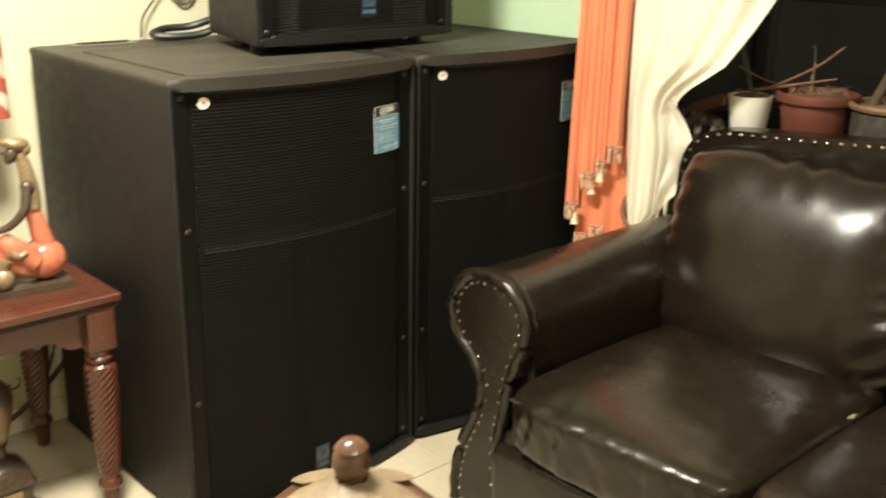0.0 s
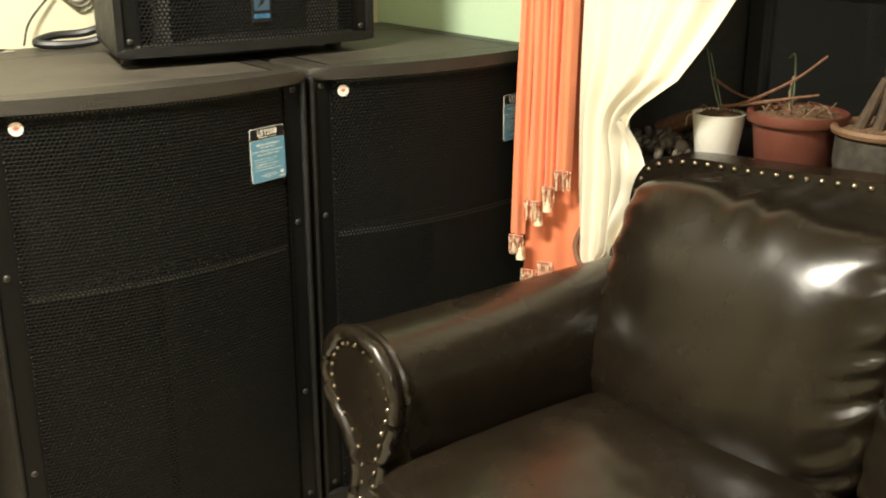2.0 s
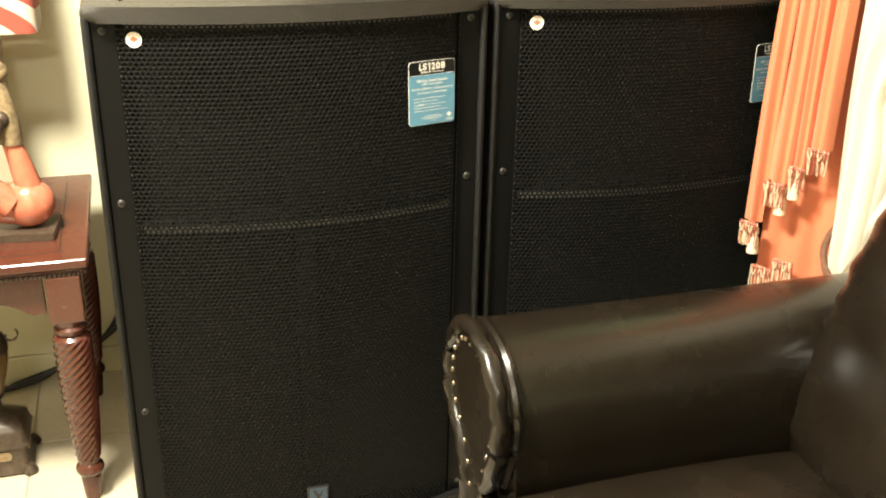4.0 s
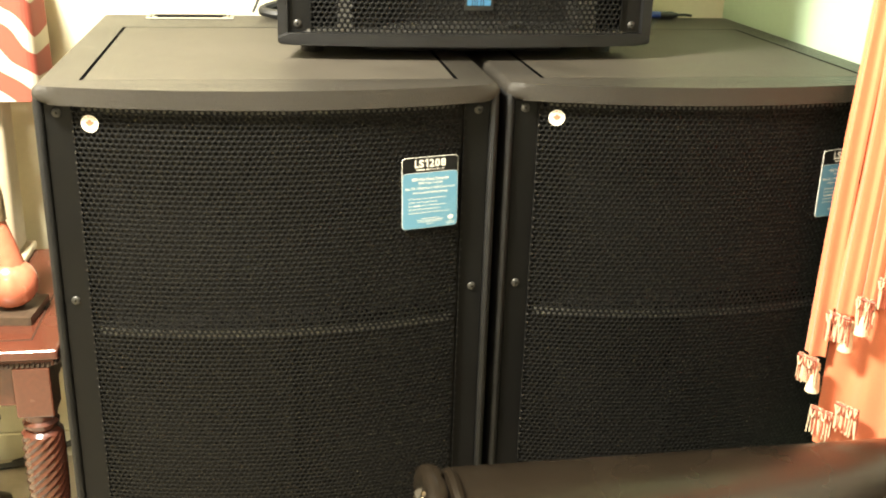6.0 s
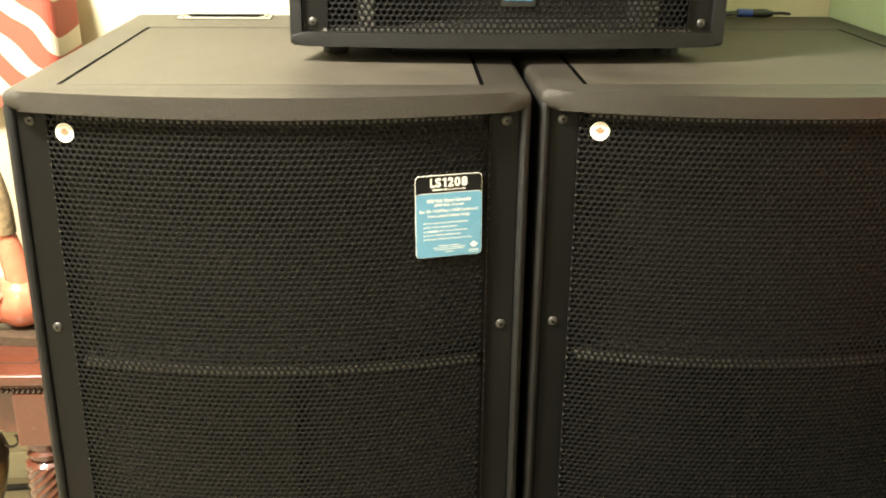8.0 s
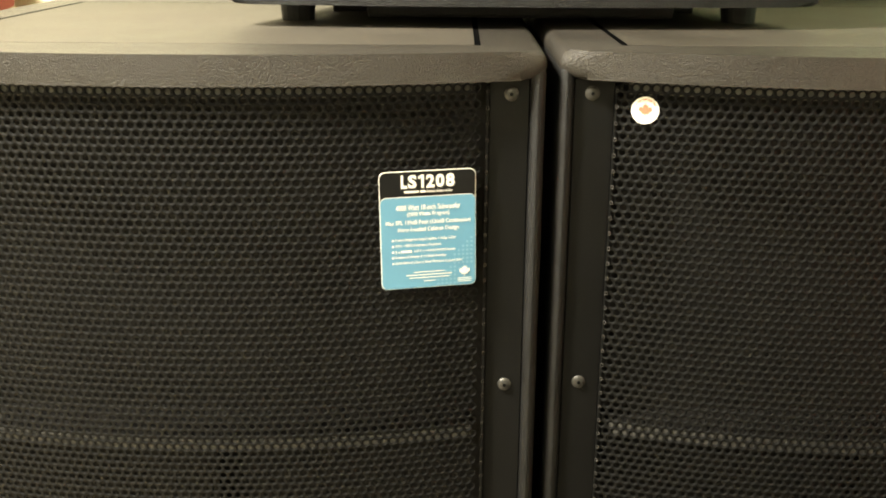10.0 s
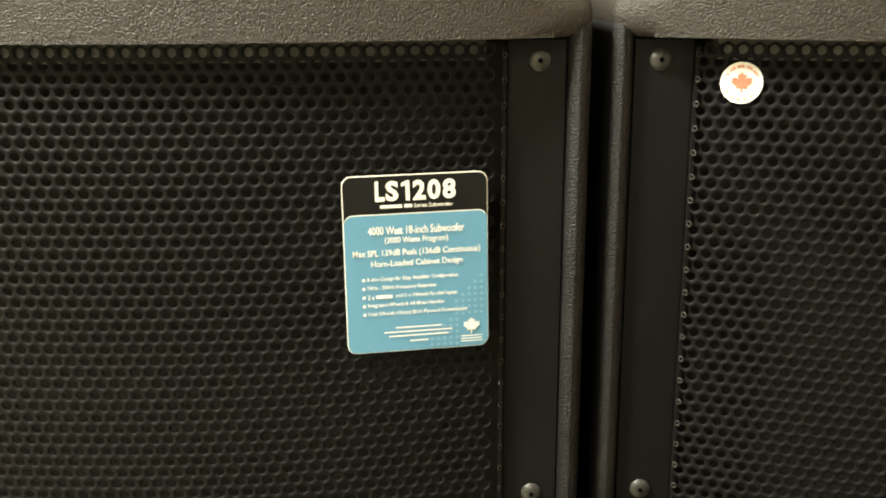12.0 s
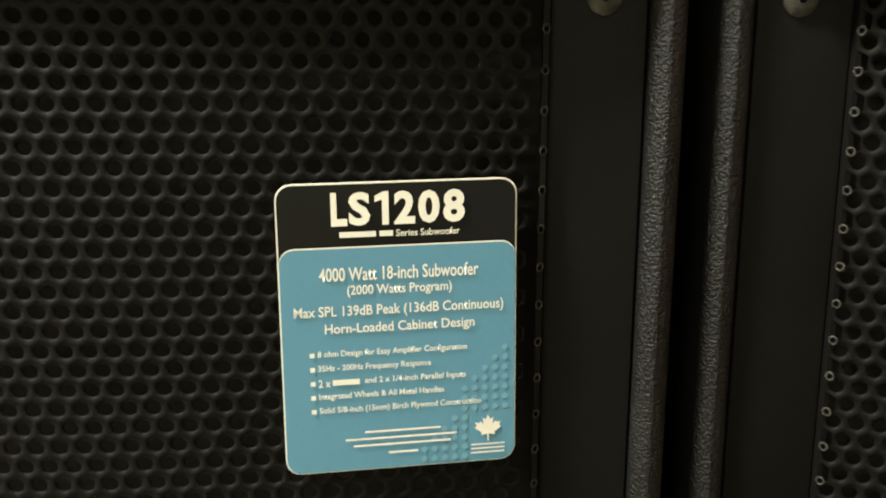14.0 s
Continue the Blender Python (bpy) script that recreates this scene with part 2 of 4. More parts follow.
def tube(points, r, seg=8, bm=None, r_end=None):
    """A round tube along points, tapering to r_end."""
    bm = bm or bmesh.new()
    pts = [Vector(p) for p in points]
    rings = []
    for i, p in enumerate(pts):
        d = (pts[min(i + 1, len(pts) - 1)] - pts[max(i - 1, 0)]).normalized()
        side = d.orthogonal().normalized() if abs(d.z) > 0.95 else d.cross(Vector((0, 0, 1))).normalized()
        up = side.cross(d)
        rad = r if r_end is None else r + (r_end - r) * i / (len(pts) - 1)
        rings.append([bm.verts.new(p + rad * (math.cos(2 * math.pi * k / seg) * side + math.sin(2 * math.pi * k / seg) * up)) for k in range(seg)])
    for lo, hi in zip(rings, rings[1:]):
        for i in range(seg):
            j = (i + 1) % seg
            bm.faces.new((lo[i], lo[j], hi[j], hi[i]))
    bm.faces.new(rings[0][::-1])
    bm.faces.new(rings[-1])
    return bm


def spline(points, n):
    """A smooth line (Catmull-Rom) through points, n steps a span."""
    p = [Vector(q) for q in points]
    p = [2 * p[0] - p[1]] + p + [2 * p[-1] - p[-2]]
    out = []
    for i in range(1, len(p) - 2):
        for k in range(n):
            t = k / n
            a, b, c, d = p[i - 1], p[i], p[i + 1], p[i + 2]
            out.append(0.5 * (2 * b + (c - a) * t + (2 * a - 5 * b + 4 * c - d) * t * t + (3 * b - a - 3 * c + d) * t ** 3))
    return out + [p[-2]]


def pillow(cx, cy, cz, hx, hy, hz, power=5.0, n=18, shape=None):
    """A stuffed cushion: a cube rounded by a power norm; shape(p, unit) may pull it about."""
    bm = bmesh.new()
    bmesh.ops.create_cube(bm, size=2)
    bmesh.ops.subdivide_edges(bm, edges=list(bm.edges), cuts=n, use_grid_fill=True)
    for v in bm.verts:
        u = v.co.copy()
        s = (abs(u.x) ** power + abs(u.y) ** power + abs(u.z) ** power) ** (1 / power)
        u = u / s
        p = Vector((u.x * hx, u.y * hy, u.z * hz))
        if shape:
            p = shape(p, u)
        v.co = p + Vector((cx, cy, cz))
    return bm


def sheet(fn, nu, nv, thick=0.002):
    """A cloth from fn(u, v) -> point, with a real thickness."""
    bm = bmesh.new()
    grid = [[bm.verts.new(fn(i / nu, j / nv)) for i in range(nu + 1)] for j in range(nv + 1)]
    for j in range(nv):
        for i in range(nu):
            bm.faces.new((grid[j][i], grid[j][i + 1], grid[j + 1][i + 1], grid[j + 1][i]))
    bmesh.ops.recalc_face_normals(bm, faces=bm.faces)
    bmesh.ops.solidify(bm, geom=list(bm.faces), thickness=thick)
    return bm


def text_mesh(words, height, width, mat, bold=0.018):
    """Words as a flat mesh in the x-z plane, centred, scaled to a height and a width."""
    cu = bpy.data.curves.new("words", "FONT")
    cu.body, cu.align_x, cu.size, cu.resolution_u = words, "CENTER", 1.0, 3
    cu.offset = bold
    tmp = new("words", cu)
    bpy.context.view_layer.update()
    me = bpy.data.meshes.new_from_object(tmp.evaluated_get(bpy.context.evaluated_depsgraph_get()))
    bpy.data.objects.remove(tmp)
    xs = [v.co.x for v in me.vertices]
    ys = [v.co.y for v in me.vertices]
    x0, x1, y0, y1 = min(xs), max(xs), min(ys), max(ys)
    for v in me.vertices:
        v.co = ((v.co.x - (x0 + x1) / 2) * width / (x1 - x0), 0, (v.co.y - (y0 + y1) / 2) * height / (y1 - y0))
    me.materials.clear()
    me.materials.append(mat)
    return me


def flat(points, mat, name="print"):
    """A flat printed shape in the x-z plane, facing -y."""
    me = bpy.data.meshes.new(name)
    me.from_pydata([(x, 0, z) for x, z in points], [], [tuple(range(len(points)))])
    me.materials.append(mat)
    return me


def rounded(x0, x1, z0, z1, r, n=5, corners=(1, 1, 1, 1)):
    pts = []
    for (cx, cz, a0), on in zip(((x1 - r, z1 - r, 0), (x0 + r, z1 - r, 90), (x0 + r, z0 + r, 180), (x1 - r, z0 + r, 270)), corners):
        if on:
            pts += [(cx + r * math.cos(radians(a0 + 90 * k / n)), cz + r * math.sin(radians(a0 + 90 * k / n))) for k in range(n + 1)]
        else:
            pts.append((cx + (r if a0 in (0, 270) else -r), cz + (r if a0 in (0, 90) else -r)))
    return pts


def maple_leaf(s):
    half = [(0, 1.0), (0.17, 0.68), (0.40, 0.80), (0.31, 0.30), (0.55, 0.55), (0.62, 0.42), (0.92, 0.48), (0.80, 0.20), (0.95, 0.08), (0.45, -0.32), (0.50, -0.50), (0.06, -0.42), (0.05, -0.9)]
    pts = half + [(-x, z) for x, z in half[::-1] if x > 0]
    return [(x * s, z * s) for x, z in pts]


def perforated(name, x0, x1, z0, z1, pitch, hole, n, front, mat, thick=0.0016):
    """A steel sheet with round holes in a staggered grid, bowed by front(x)."""
    row = pitch * math.sqrt(3) / 2
    cells = []
    for j in range(int((z1 - z0) / row)):
        z = z0 + row * (j + 0.5)
        for i in range(int((x1 - x0) / pitch - 0.5)):
            cells.append((x0 + pitch * (i + 0.5 + 0.5 * (j % 2)), z))
    c = np.array(cells)
    outer, inner = [], []
    apothem = pitch / 2
    for k in range(n):
        a = 2 * math.pi * k / n
        near = (a + math.pi / 6) % (math.pi / 3) - math.pi / 6
        ro = apothem / math.cos(near)
        outer.append((ro * math.cos(a), ro * math.sin(a)))
        inner.append((hole * math.cos(a), hole * math.sin(a)))
    ring = np.array(outer + inner + inner)
    xy = (c[:, None, :] + ring[None, :, :]).reshape(-1, 2)
    y = front(xy[:, 0]) + np.tile(np.repeat([0.0, 0.0, thick], n), len(c))
    verts = np.stack([xy[:, 0], y, xy[:, 1]], 1)
    one = []
    for k in range(n):
        m = (k + 1) % n
        one += [(k, m, n + m, n + k), (n + k, n + m, 2 * n + m, 2 * n + k)]
    faces = (np.array(one)[None] + (np.arange(len(c)) * 3 * n)[:, None, None]).reshape(-1, 4)
    me = bpy.data.meshes.new(name)
    me.vertices.add(len(verts))
    me.vertices.foreach_set("co", verts.astype(np.float32).ravel())
    me.loops.add(faces.size)
    me.loops.foreach_set("vertex_index", faces.astype(np.int32).ravel())
    me.polygons.add(len(faces))
    me.polygons.foreach_set("loop_start", np.arange(0, faces.size, 4, dtype=np.int32))
    me.update(calc_edges=True)
    me.materials.append(mat)
    return me


# ---------- the room ----------
BACK, RIGHT, LEFT, REAR, TOP = 0.768, 1.366, -3.0, -3.6, 2.5


def structure(name, bm, mat, label=""):
    return tagged(part(name, bm, mat), label, kind="structure")


structure("wall_north", box(LEFT - 0.15, 2.4, BACK, BACK + 0.15, 0, TOP), M_WALL, "cream painted wall behind the loudspeakers")
structure("wall_west", box(LEFT - 0.15, LEFT, REAR, BACK, 0, TOP), M_WALL, "cream painted wall")
structure("wall_south", box(LEFT - 0.15, 2.4, REAR - 0.15, REAR, 0, TOP), M_WALL, "cream painted wall")
structure("ceiling", box(LEFT - 0.15, 2.4, REAR - 0.15, BACK + 0.15, TOP, TOP + 0.1), M_CEIL, "white ceiling")
# the green wall has a wide window bay with a stone ledge
wall = new("wall_east")
tagged(wall, "pale green painted wall round a wide window", kind="structure")
part("pier", box(RIGHT, RIGHT + 0.025, -0.24, BACK, 0, TOP), M_GREEN, wall)
part("pier", box(RIGHT, RIGHT + 0.12, REAR, -2.8, 0, TOP), M_GREEN, wall)
part("lintel", box(RIGHT, RIGHT + 0.12, -2.8, -0.24, 2.15, TOP), M_GREEN, wall)
part("apron", box(RIGHT, RIGHT + 0.12, -2.8, -0.24, 0, 0.79), M_GREEN, wall)
structure("window_ledge", box(RIGHT + 0.003, 1.95, -2.85, -0.20, 0.79, 0.83, 0.006), M_SLATE, "dark stone window ledge")
# dark panel put in place of the bay's night-dark side glass
structure("bay_side_stand_in", box(RIGHT + 0.025, 2.0, -0.20, -0.08, 0.0, TOP), M_SLATE, "dark panel standing in for the window bay's side glass")
structure("bay_far_wall", box(RIGHT + 0.12, 2.0, -2.97, -2.85, 0.0, TOP), M_GREEN, "side wall of the window bay")
structure("bay_roof", box(RIGHT + 0.12, 2.0, -2.85, -0.20, 2.2, 2.3), M_CEIL, "roof of the window bay")
window = tagged(new("window_1"), "wide dark window at night behind the plant ledge", kind="structure")
for i, y in enumerate((-0.24, -1.12, -2.0, -2.81)):
    part("window_frame", box(1.87, 1.92, y - 0.025, y + 0.025, 0.83, 2.2, 0.004), M_FRAME, window)
for z in (0.85, 1.19, 2.17):
    part("window_bar", box(1.875, 1.915, -2.81, -0.22, z - 0.018, z + 0.018, 0.003), M_FRAME, window)
for y0, y1 in ((-1.1, -0.26), (-1.98, -1.14), (-2.79, -2.02)):
    for z0, z1 in ((0.868, 1.172), (1.208, 2.15)):
        part("pane", box(1.892, 1.898, y0, y1, z0, z1), M_GLASS, window).visible_shadow = False
structure("backdrop", box(6.0, 6.1, -7.0, 4.0, -0.5, 5.0), M_OUT, "dark night backdrop with a faint added glow")
structure("floor", box(LEFT, RIGHT, REAR, BACK, -0.1, -0.004), M_GROUT, "floor of square cream tiles with grey joints")
floor = bpy.data.objects["floor"]
tile_mesh = mesh_of("tile", box(-0.1505, 0.1505, -0.1505, 0.1505, -0.012, 0, 0.0015, 1), M_TILE)
x = -0.232 - 0.1525 - 0.305 * 3
while x < RIGHT - 0.16:
    y = BACK - 0.1545
    while y > -1.6:
        t = new("tile", tile_mesh)
        t.parent, t.location = floor, (x, y, 0.0)
        y -= 0.305
    x += 0.305
bm = box(LEFT, -1.305, REAR, BACK, -0.006, -0.001)
part("far_tiles", bm, M_TILE, floor)
part("far_tiles", box(-1.305, RIGHT, REAR, -1.68, -0.006, -0.001), M_TILE, floor)
structure("baseboard", box(LEFT, RIGHT - 0.002, BACK - 0.012, BACK - 0.001, 0, 0.07, 0.003), M_WALL, "low cream skirting board along the wall")


# ---------- subwoofers ----------
SUB_W, SUB_D, SUB_H, BOW = 0.671, 0.71, 1.060, 0.055
MID = SUB_W / 2


def bow(x, edge=0.0, depth=BOW):
    """The bowed front, in plan."""
    return edge - depth * (1 - ((x - MID) / MID) ** 2)


def screw(parent, x, y, z, s=1.0):
    ob = part("screw", lathe([(0.0068 * s, 0), (0.0068 * s, 0.0008), (0.0056 * s, 0.0022), (0.003 * s, 0.0030)], 16), M_SCREW, parent, "", True, pose(x, y, z, 90))
    part("socket", lathe([(0.0017 * s, 0), (0.0017 * s, 0.0004)], 6), M_HOLE, ob, at=pose(0, 0, 0.0029))


def curved_board(z0, z1, edge, back, bevel, x0=0.0, x1=SUB_W, depth=BOW):
    n = 28
    front = [(x0 + (x1 - x0) * i / n, bow(x0 + (x1 - x0) * i / n, edge, depth)) for i in range(n + 1)]
    if bevel:
        y = front[0][1]
        front = [(x0, y + 0.009), (x0 + 0.0009, y + 0.0048), (x0 + 0.0032, y + 0.0016), (x0 + 0.0075, y - 0.001)] + front[1:-1] + [(x1 - 0.0075, y - 0.001), (x1 - 0.0032, y + 0.0016), (x1 - 0.0009, y + 0.0048), (x1, y + 0.009)]
    return prism(front + [(x1, back), (x0, back)], "z", z0, z1, bevel, 3)


def hole_rims(x, y, side, z0, z1):
    """The punched holes that wrap round the bend of the grille: each a dark centre in a rim, pale to paint its glint.
    """
    bm = bmesh.new()
    n, z = 8, z0
    u = Vector((side * 0.80, -0.60, 0))
    out = Vector((-side * 0.60, -0.80, 0))
    while z < z1:
        c = Vector((x + side * 0.0012, y - 0.0004, z))
        rings = []
        for r, h in ((0.0021, 0.0), (0.0016, 0.0003), (0.0011, 0.0)):
            rings.append([bm.verts.new(c + r * math.cos(2 * math.pi * k / n) * u + Vector((0, 0, r * math.sin(2 * math.pi * k / n))) + h * out) for k in range(n)])
        for lo, hi in zip(rings, rings[1:]):
            for k in range(n):
                bm.faces.new((lo[k], lo[(k + 1) % n], hi[(k + 1) % n], hi[k]))
        bm.faces.new(rings[2]).material_index = 1
        z += 0.0151
    return bm


def subwoofer():
    sub = thing("subwoofer", "tall black subwoofer cabinet with bowed perforated grille, on the floor", "loudspeaker", "subwoofers")
    lid = curved_board(SUB_H - 0.0255, SUB_H, -0.0075, SUB_D, 0.0105, depth=0.046)
    # its front edge hangs a little lower in the middle
    for v in lid.verts:
        if v.co.y < 0.02 and v.co.z < SUB_H - 0.013:
            v.co.z -= 0.0025 * (1 - ((v.co.x - MID) / MID) ** 2)
    part("top_panel", lid, M_SHELL_LIT, sub, "", True)
    part("bottom_panel", curved_board(0.010, 0.034, -0.0075, SUB_D, 0.008, depth=0.046), M_SHELL, sub, "", True)
    for x0, x1 in ((0.0, 0.0140), (SUB_W - 0.0140, SUB_W)):
        part("side_panel", box(x0, x1, -0.0075, SUB_D - 0.001, 0.022, SUB_H - 0.014, 0.0075, 3), M_SHELL, sub, "", True)
    part("back_panel", box(0.016, SUB_W - 0.016, SUB_D - 0.02, SUB_D - 0.002, 0.034, SUB_H - 0.03), M_SHELL, sub)
    # a lighter inset panel on the top, within a fine groove
    zt1 = SUB_H
    part("top_inset", box(0.0660, 0.6060, 0.030, 0.5305, zt1 - 0.001, zt1 + 0.0002), M_INSET, sub)
    # grooves are thin black strips laid on top, painted shade instead of depth
    for x0, x1 in ((0.0600, 0.0660), (0.6060, 0.6120)):
        part("groove", box(x0, x1, 0.030, 0.5340, zt1 - 0.001, zt1 + 0.0003), M_HOLE, sub)
    part("groove", box(0.0660, 0.6060, 0.5305, 0.5340, zt1 - 0.001, zt1 + 0.0003), M_HOLE, sub)
    # carrying handle, at the back of the top
    handle = part("handle_plate", box(0.090, 0.262, 0.640, 0.690, zt1, zt1 + 0.003, 0.001), M_STEEL, sub, "grey steel handle plate with a dark recess")
    part("recess", box(0.112, 0.240, 0.646, 0.684, zt1 + 0.003, zt1 + 0.0036), M_HOLE, handle)
    part("grip", box(0.105, 0.247, 0.660, 0.672, zt1 + 0.0036, zt1 + 0.0060, 0.001), M_SHELL, handle)
    for x in (0.099, 0.253):
        for y in (0.652, 0.678):
            part("rivet", lathe([(0.003, 0), (0.002, 0.001)], 10), M_HOLE, handle, at=pose(x, y, zt1 + 0.003))
    # grille
    grille = part("grille", perforated("grille", 0.0515, SUB_W - 0.0515, 0.036, SUB_H - 0.0265, 0.0087, 0.00285, 12, lambda q: bow(q, 0.010), M_GRILLE, 0.0011), None, sub, "black perforated steel grille")
    for side in (-1, 1):
        c = MID + side * (MID - 0.0330)
        strip = part("mounting_strip", box(c - 0.0183, c + 0.0183, 0.0, 0.002, 0.035, SUB_H - 0.027, 0.0006, 1), M_STRIP, grille)
        e = MID + side * (MID - 0.0515)
        part("bent_edge", box(min(e, e - side * 0.0022), max(e, e - side * 0.0022), float(bow(e, 0.010)) + 0.0004, 0.006, 0.035, SUB_H - 0.032), M_GRILLE, grille)
        part("punched_edge", hole_rims(e, float(bow(e, 0.010)), -side, 0.042, SUB_H - 0.034), [M_SHELL_LIT, M_HOLE], grille, "bent grille edge with a column of punched holes")
        for z in (1.020, 0.731, 0.323, 0.055):
            screw(sub, MID + side * (MID - 0.031), 0.0, z)
    # boards close behind the grille; the M_EDGE ones carry painted-in light
    part("divider", curved_board(0.674, 0.688, 0.0150, 0.03, 0.0, 0.064, SUB_W - 0.064), M_INSIDE, sub)
    n = 28
    xs = [0.064 + (SUB_W - 0.128) * i / n for i in range(n + 1)]
    part("divider_edge", prism([(q, bow(q, 0.0122)) for q in xs] + [(q, bow(q, 0.0146)) for q in xs[::-1]], "z", 0.675, 0.687), M_EDGE, sub)
    part("upper_rail", curved_board(SUB_H - 0.0395, SUB_H - 0.0262, 0.0125, 0.03, 0.0, 0.064, SUB_W - 0.064), M_EDGE, sub)
    part("brace", box(MID - 0.018, MID + 0.018, -0.0185, 0.03, 0.034, 0.668), M_INSIDE, sub)
    part("baffle", box(0.016, SUB_W - 0.016, 0.030, 0.050, 0.034, SUB_H - 0.03), M_INSIDE, sub)
    for x in (0.06, SUB_W - 0.06):
        for y in (0.08, SUB_D - 0.08):
            part("foot", lathe([(0.02, 0), (0.022, 0.010)], 16), M_RUBBER, sub, at=pose(x, y, 0))
    # badge low on the grille
    badge = part("badge", box(-0.021, 0.021, -0.003, 0, -0.033, 0.033, 0.001, 1), M_LBLACK, sub, "small black and blue badge", at=pose(0.337, float(bow(0.337, 0.010)) - 0.0006, 0.100))
    part("emblem", flat(rounded(-0.017, 0.017, -0.008, 0.029, 0.003), M_BADGE), None, badge, at=pose(0, -0.0034, 0))
    part("emblem_mark", flat([(-0.011, 0.024), (-0.004, 0.024), (0.001, 0.012), (0.013, 0.026), (0.002, 0.002), (-0.010, -0.004), (-0.003, 0.004), (-0.003, 0.010)], M_LBLACK), None, badge, at=pose(0, -0.0038, 0))
    part("emblem_bar", flat(rounded(-0.015, 0.015, -0.025, -0.015, 0.002), M_BADGE), None, badge, at=pose(0, -0.0034, 0))
    # round sticker with a leaf
    dot = part("round_sticker", lathe([(0.0125, 0), (0.0125, 0.0006)], 40), M_WHITE, sub, "round white sticker with a red maple leaf", at=pose(0.0775, float(bow(0.0775, 0.010)) - 0.0012, 1.007) @ pose(0, 0, 0, 90) @ pose(0, 0, 0, 0, -11, 0))
    part("leaf_print", flat(maple_leaf(0.0068), M_RED), None, dot, at=pose(0, 0, 0.0010, -90))
    ring = []
    for k in range(22):
        a = radians(-62 + k * 124 / 21 + 90)
        if k % 5 != 4:
            ring.append(a)
        a2 = radians(-62 + k * 124 / 21 - 90)
        if k % 4 != 3:
            ring.append(a2)
    rb = bmesh.new()
    for a in ring:
        ca, sa = math.cos(a), math.sin(a)
        vs = [rb.verts.new((ca * r - sa * w, sa * r + ca * w, 0)) for r, w in ((0.0092, -0.0003), (0.0108, -0.0003), (0.0108, 0.0003), (0.0092, 0.0003))]
        rb.faces.new(vs)
    part("rim_print", rb, M_RED, dot, at=pose(0, 0, 0.0010))
    label_card(sub)
    return sub


def label_card(sub):
    """The data label: black above, teal below, with its words."""
    W, H = 0.0900, 0.1130
    m = pose(0.5650, float(bow(0.565, 0.010)) - 0.0022, 0.8970) @ pose(0, 0, 0, 0, 0, 11.5) @ pose(0, 0, 0, 0, -0.9, 0)
    card = part("data_label", prism(rounded(-W / 2, W / 2, -H / 2, H / 2, 0.006), "y", -0.0004, 0.0004), M_WHITE, sub, "black and teal data label with white lettering", at=m)
    b = 0.0006
    part("label_black", flat(rounded(-W / 2 + b, W / 2 - b, 0.026, H / 2 - b, 0.0055, 5, (1, 1, 0, 0)), M_LBLACK), None, card, at=pose(0, -0.0007, 0))
    part("label_edge", flat(rounded(-W / 2 + b, W / 2 - b, 0.02, 0.0327, 0.0055, 5, (1, 1, 0, 0)), M_WHITE), None, card, at=pose(0, -0.0009, 0))
    part("label_teal", flat(rounded(-W / 2 + b, W / 2 - b, -H / 2 + b, 0.0321, 0.0055), M_TEAL), None, card, at=pose(0, -0.0011, 0))

    def line(words, x, z, h, w, bold=0.014):
        part("lettering", text_mesh(words, h, w, M_WHITE, bold), None, card, at=pose(x, -0.0015, z))

    def bar(x0, x1, z, h):
        part("print_bar", flat([(x0, z - h / 2), (x1, z - h / 2), (x1, z + h / 2), (x0, z + h / 2)], M_WHITE), None, card, at=pose(0, -0.0015, 0))

    for letter, a, b in (("L", 240, 284), ("S", 288, 347), ("2", 412, 470), ("0", 478, 538), ("8", 547, 608)):
        line(letter, ((a + b) / 2 - 424) * 0.09 / 665, 0.0468, 0.0125, (b - a) * 0.09 / 665, 0.040)
    one = [(0.0005, -0.00625), (0.0030, -0.00625), (0.0030, 0.00625), (0.0010, 0.00625), (-0.0022, 0.0046), (-0.0022, 0.0023), (0.0005, 0.0032)]
    part("lettering", flat(one, M_WHITE), None, card, at=pose(-0.0066, -0.0015, 0.0468))
    bar(-0.0220, -0.0085, 0.0373, 0.0021)
    bar(-0.0072, -0.0022, 0.0373, 0.0021)
    line("Series Subwoofer", 0.0110, 0.0373, 0.0026, 0.0240)
    line("4000 Watt 18-inch Subwoofer", 0, 0.0224, 0.0052, 0.060)
    line("(2000 Watts Program)", 0, 0.0157, 0.0048, 0.0395)
    line("Max SPL 139dB Peak (136dB Continuous)", 0, 0.0078, 0.0052, 0.0795)
    line("Horn-Loaded Cabinet Design", 0, 0.0010, 0.0050, 0.0570)
    for k, (words, w) in enumerate((("8 ohm Design for Easy Amplifier Configuration", 0.057), ("35Hz - 200Hz Frequency Response", 0.043), ("2 x", 0.0045), ("Integrated Wheels & All Metal Handles", 0.048), ("Solid 5/8-inch (15mm) Birch Plywood Construction", 0.0625))):
        z = -0.0085 - 0.0056 * k
        line(words, -0.0315 + w / 2, z, 0.0031, w)
        part("bullet", flat([(-0.0345, z - 0.0009), (-0.0327, z - 0.0009), (-0.0327, z + 0.0009), (-0.0345, z + 0.0009)], M_WHITE), None, card, at=pose(0, -0.0015, 0))
        if k == 2:
            bar(-0.0262, -0.0160, z, 0.0022)
            line("and 2 x 1/4-inch Parallel Inputs", 0.0055, z, 0.0031, 0.0390)
    for x0, x1, z in ((-0.0145, 0.0150, -0.0405), (-0.0220, 0.0215, -0.0433), (-0.0190, 0.0190, -0.0460), (-0.0055, 0.0060, -0.0495)):
        bar(x0, x1, z, 0.0008)
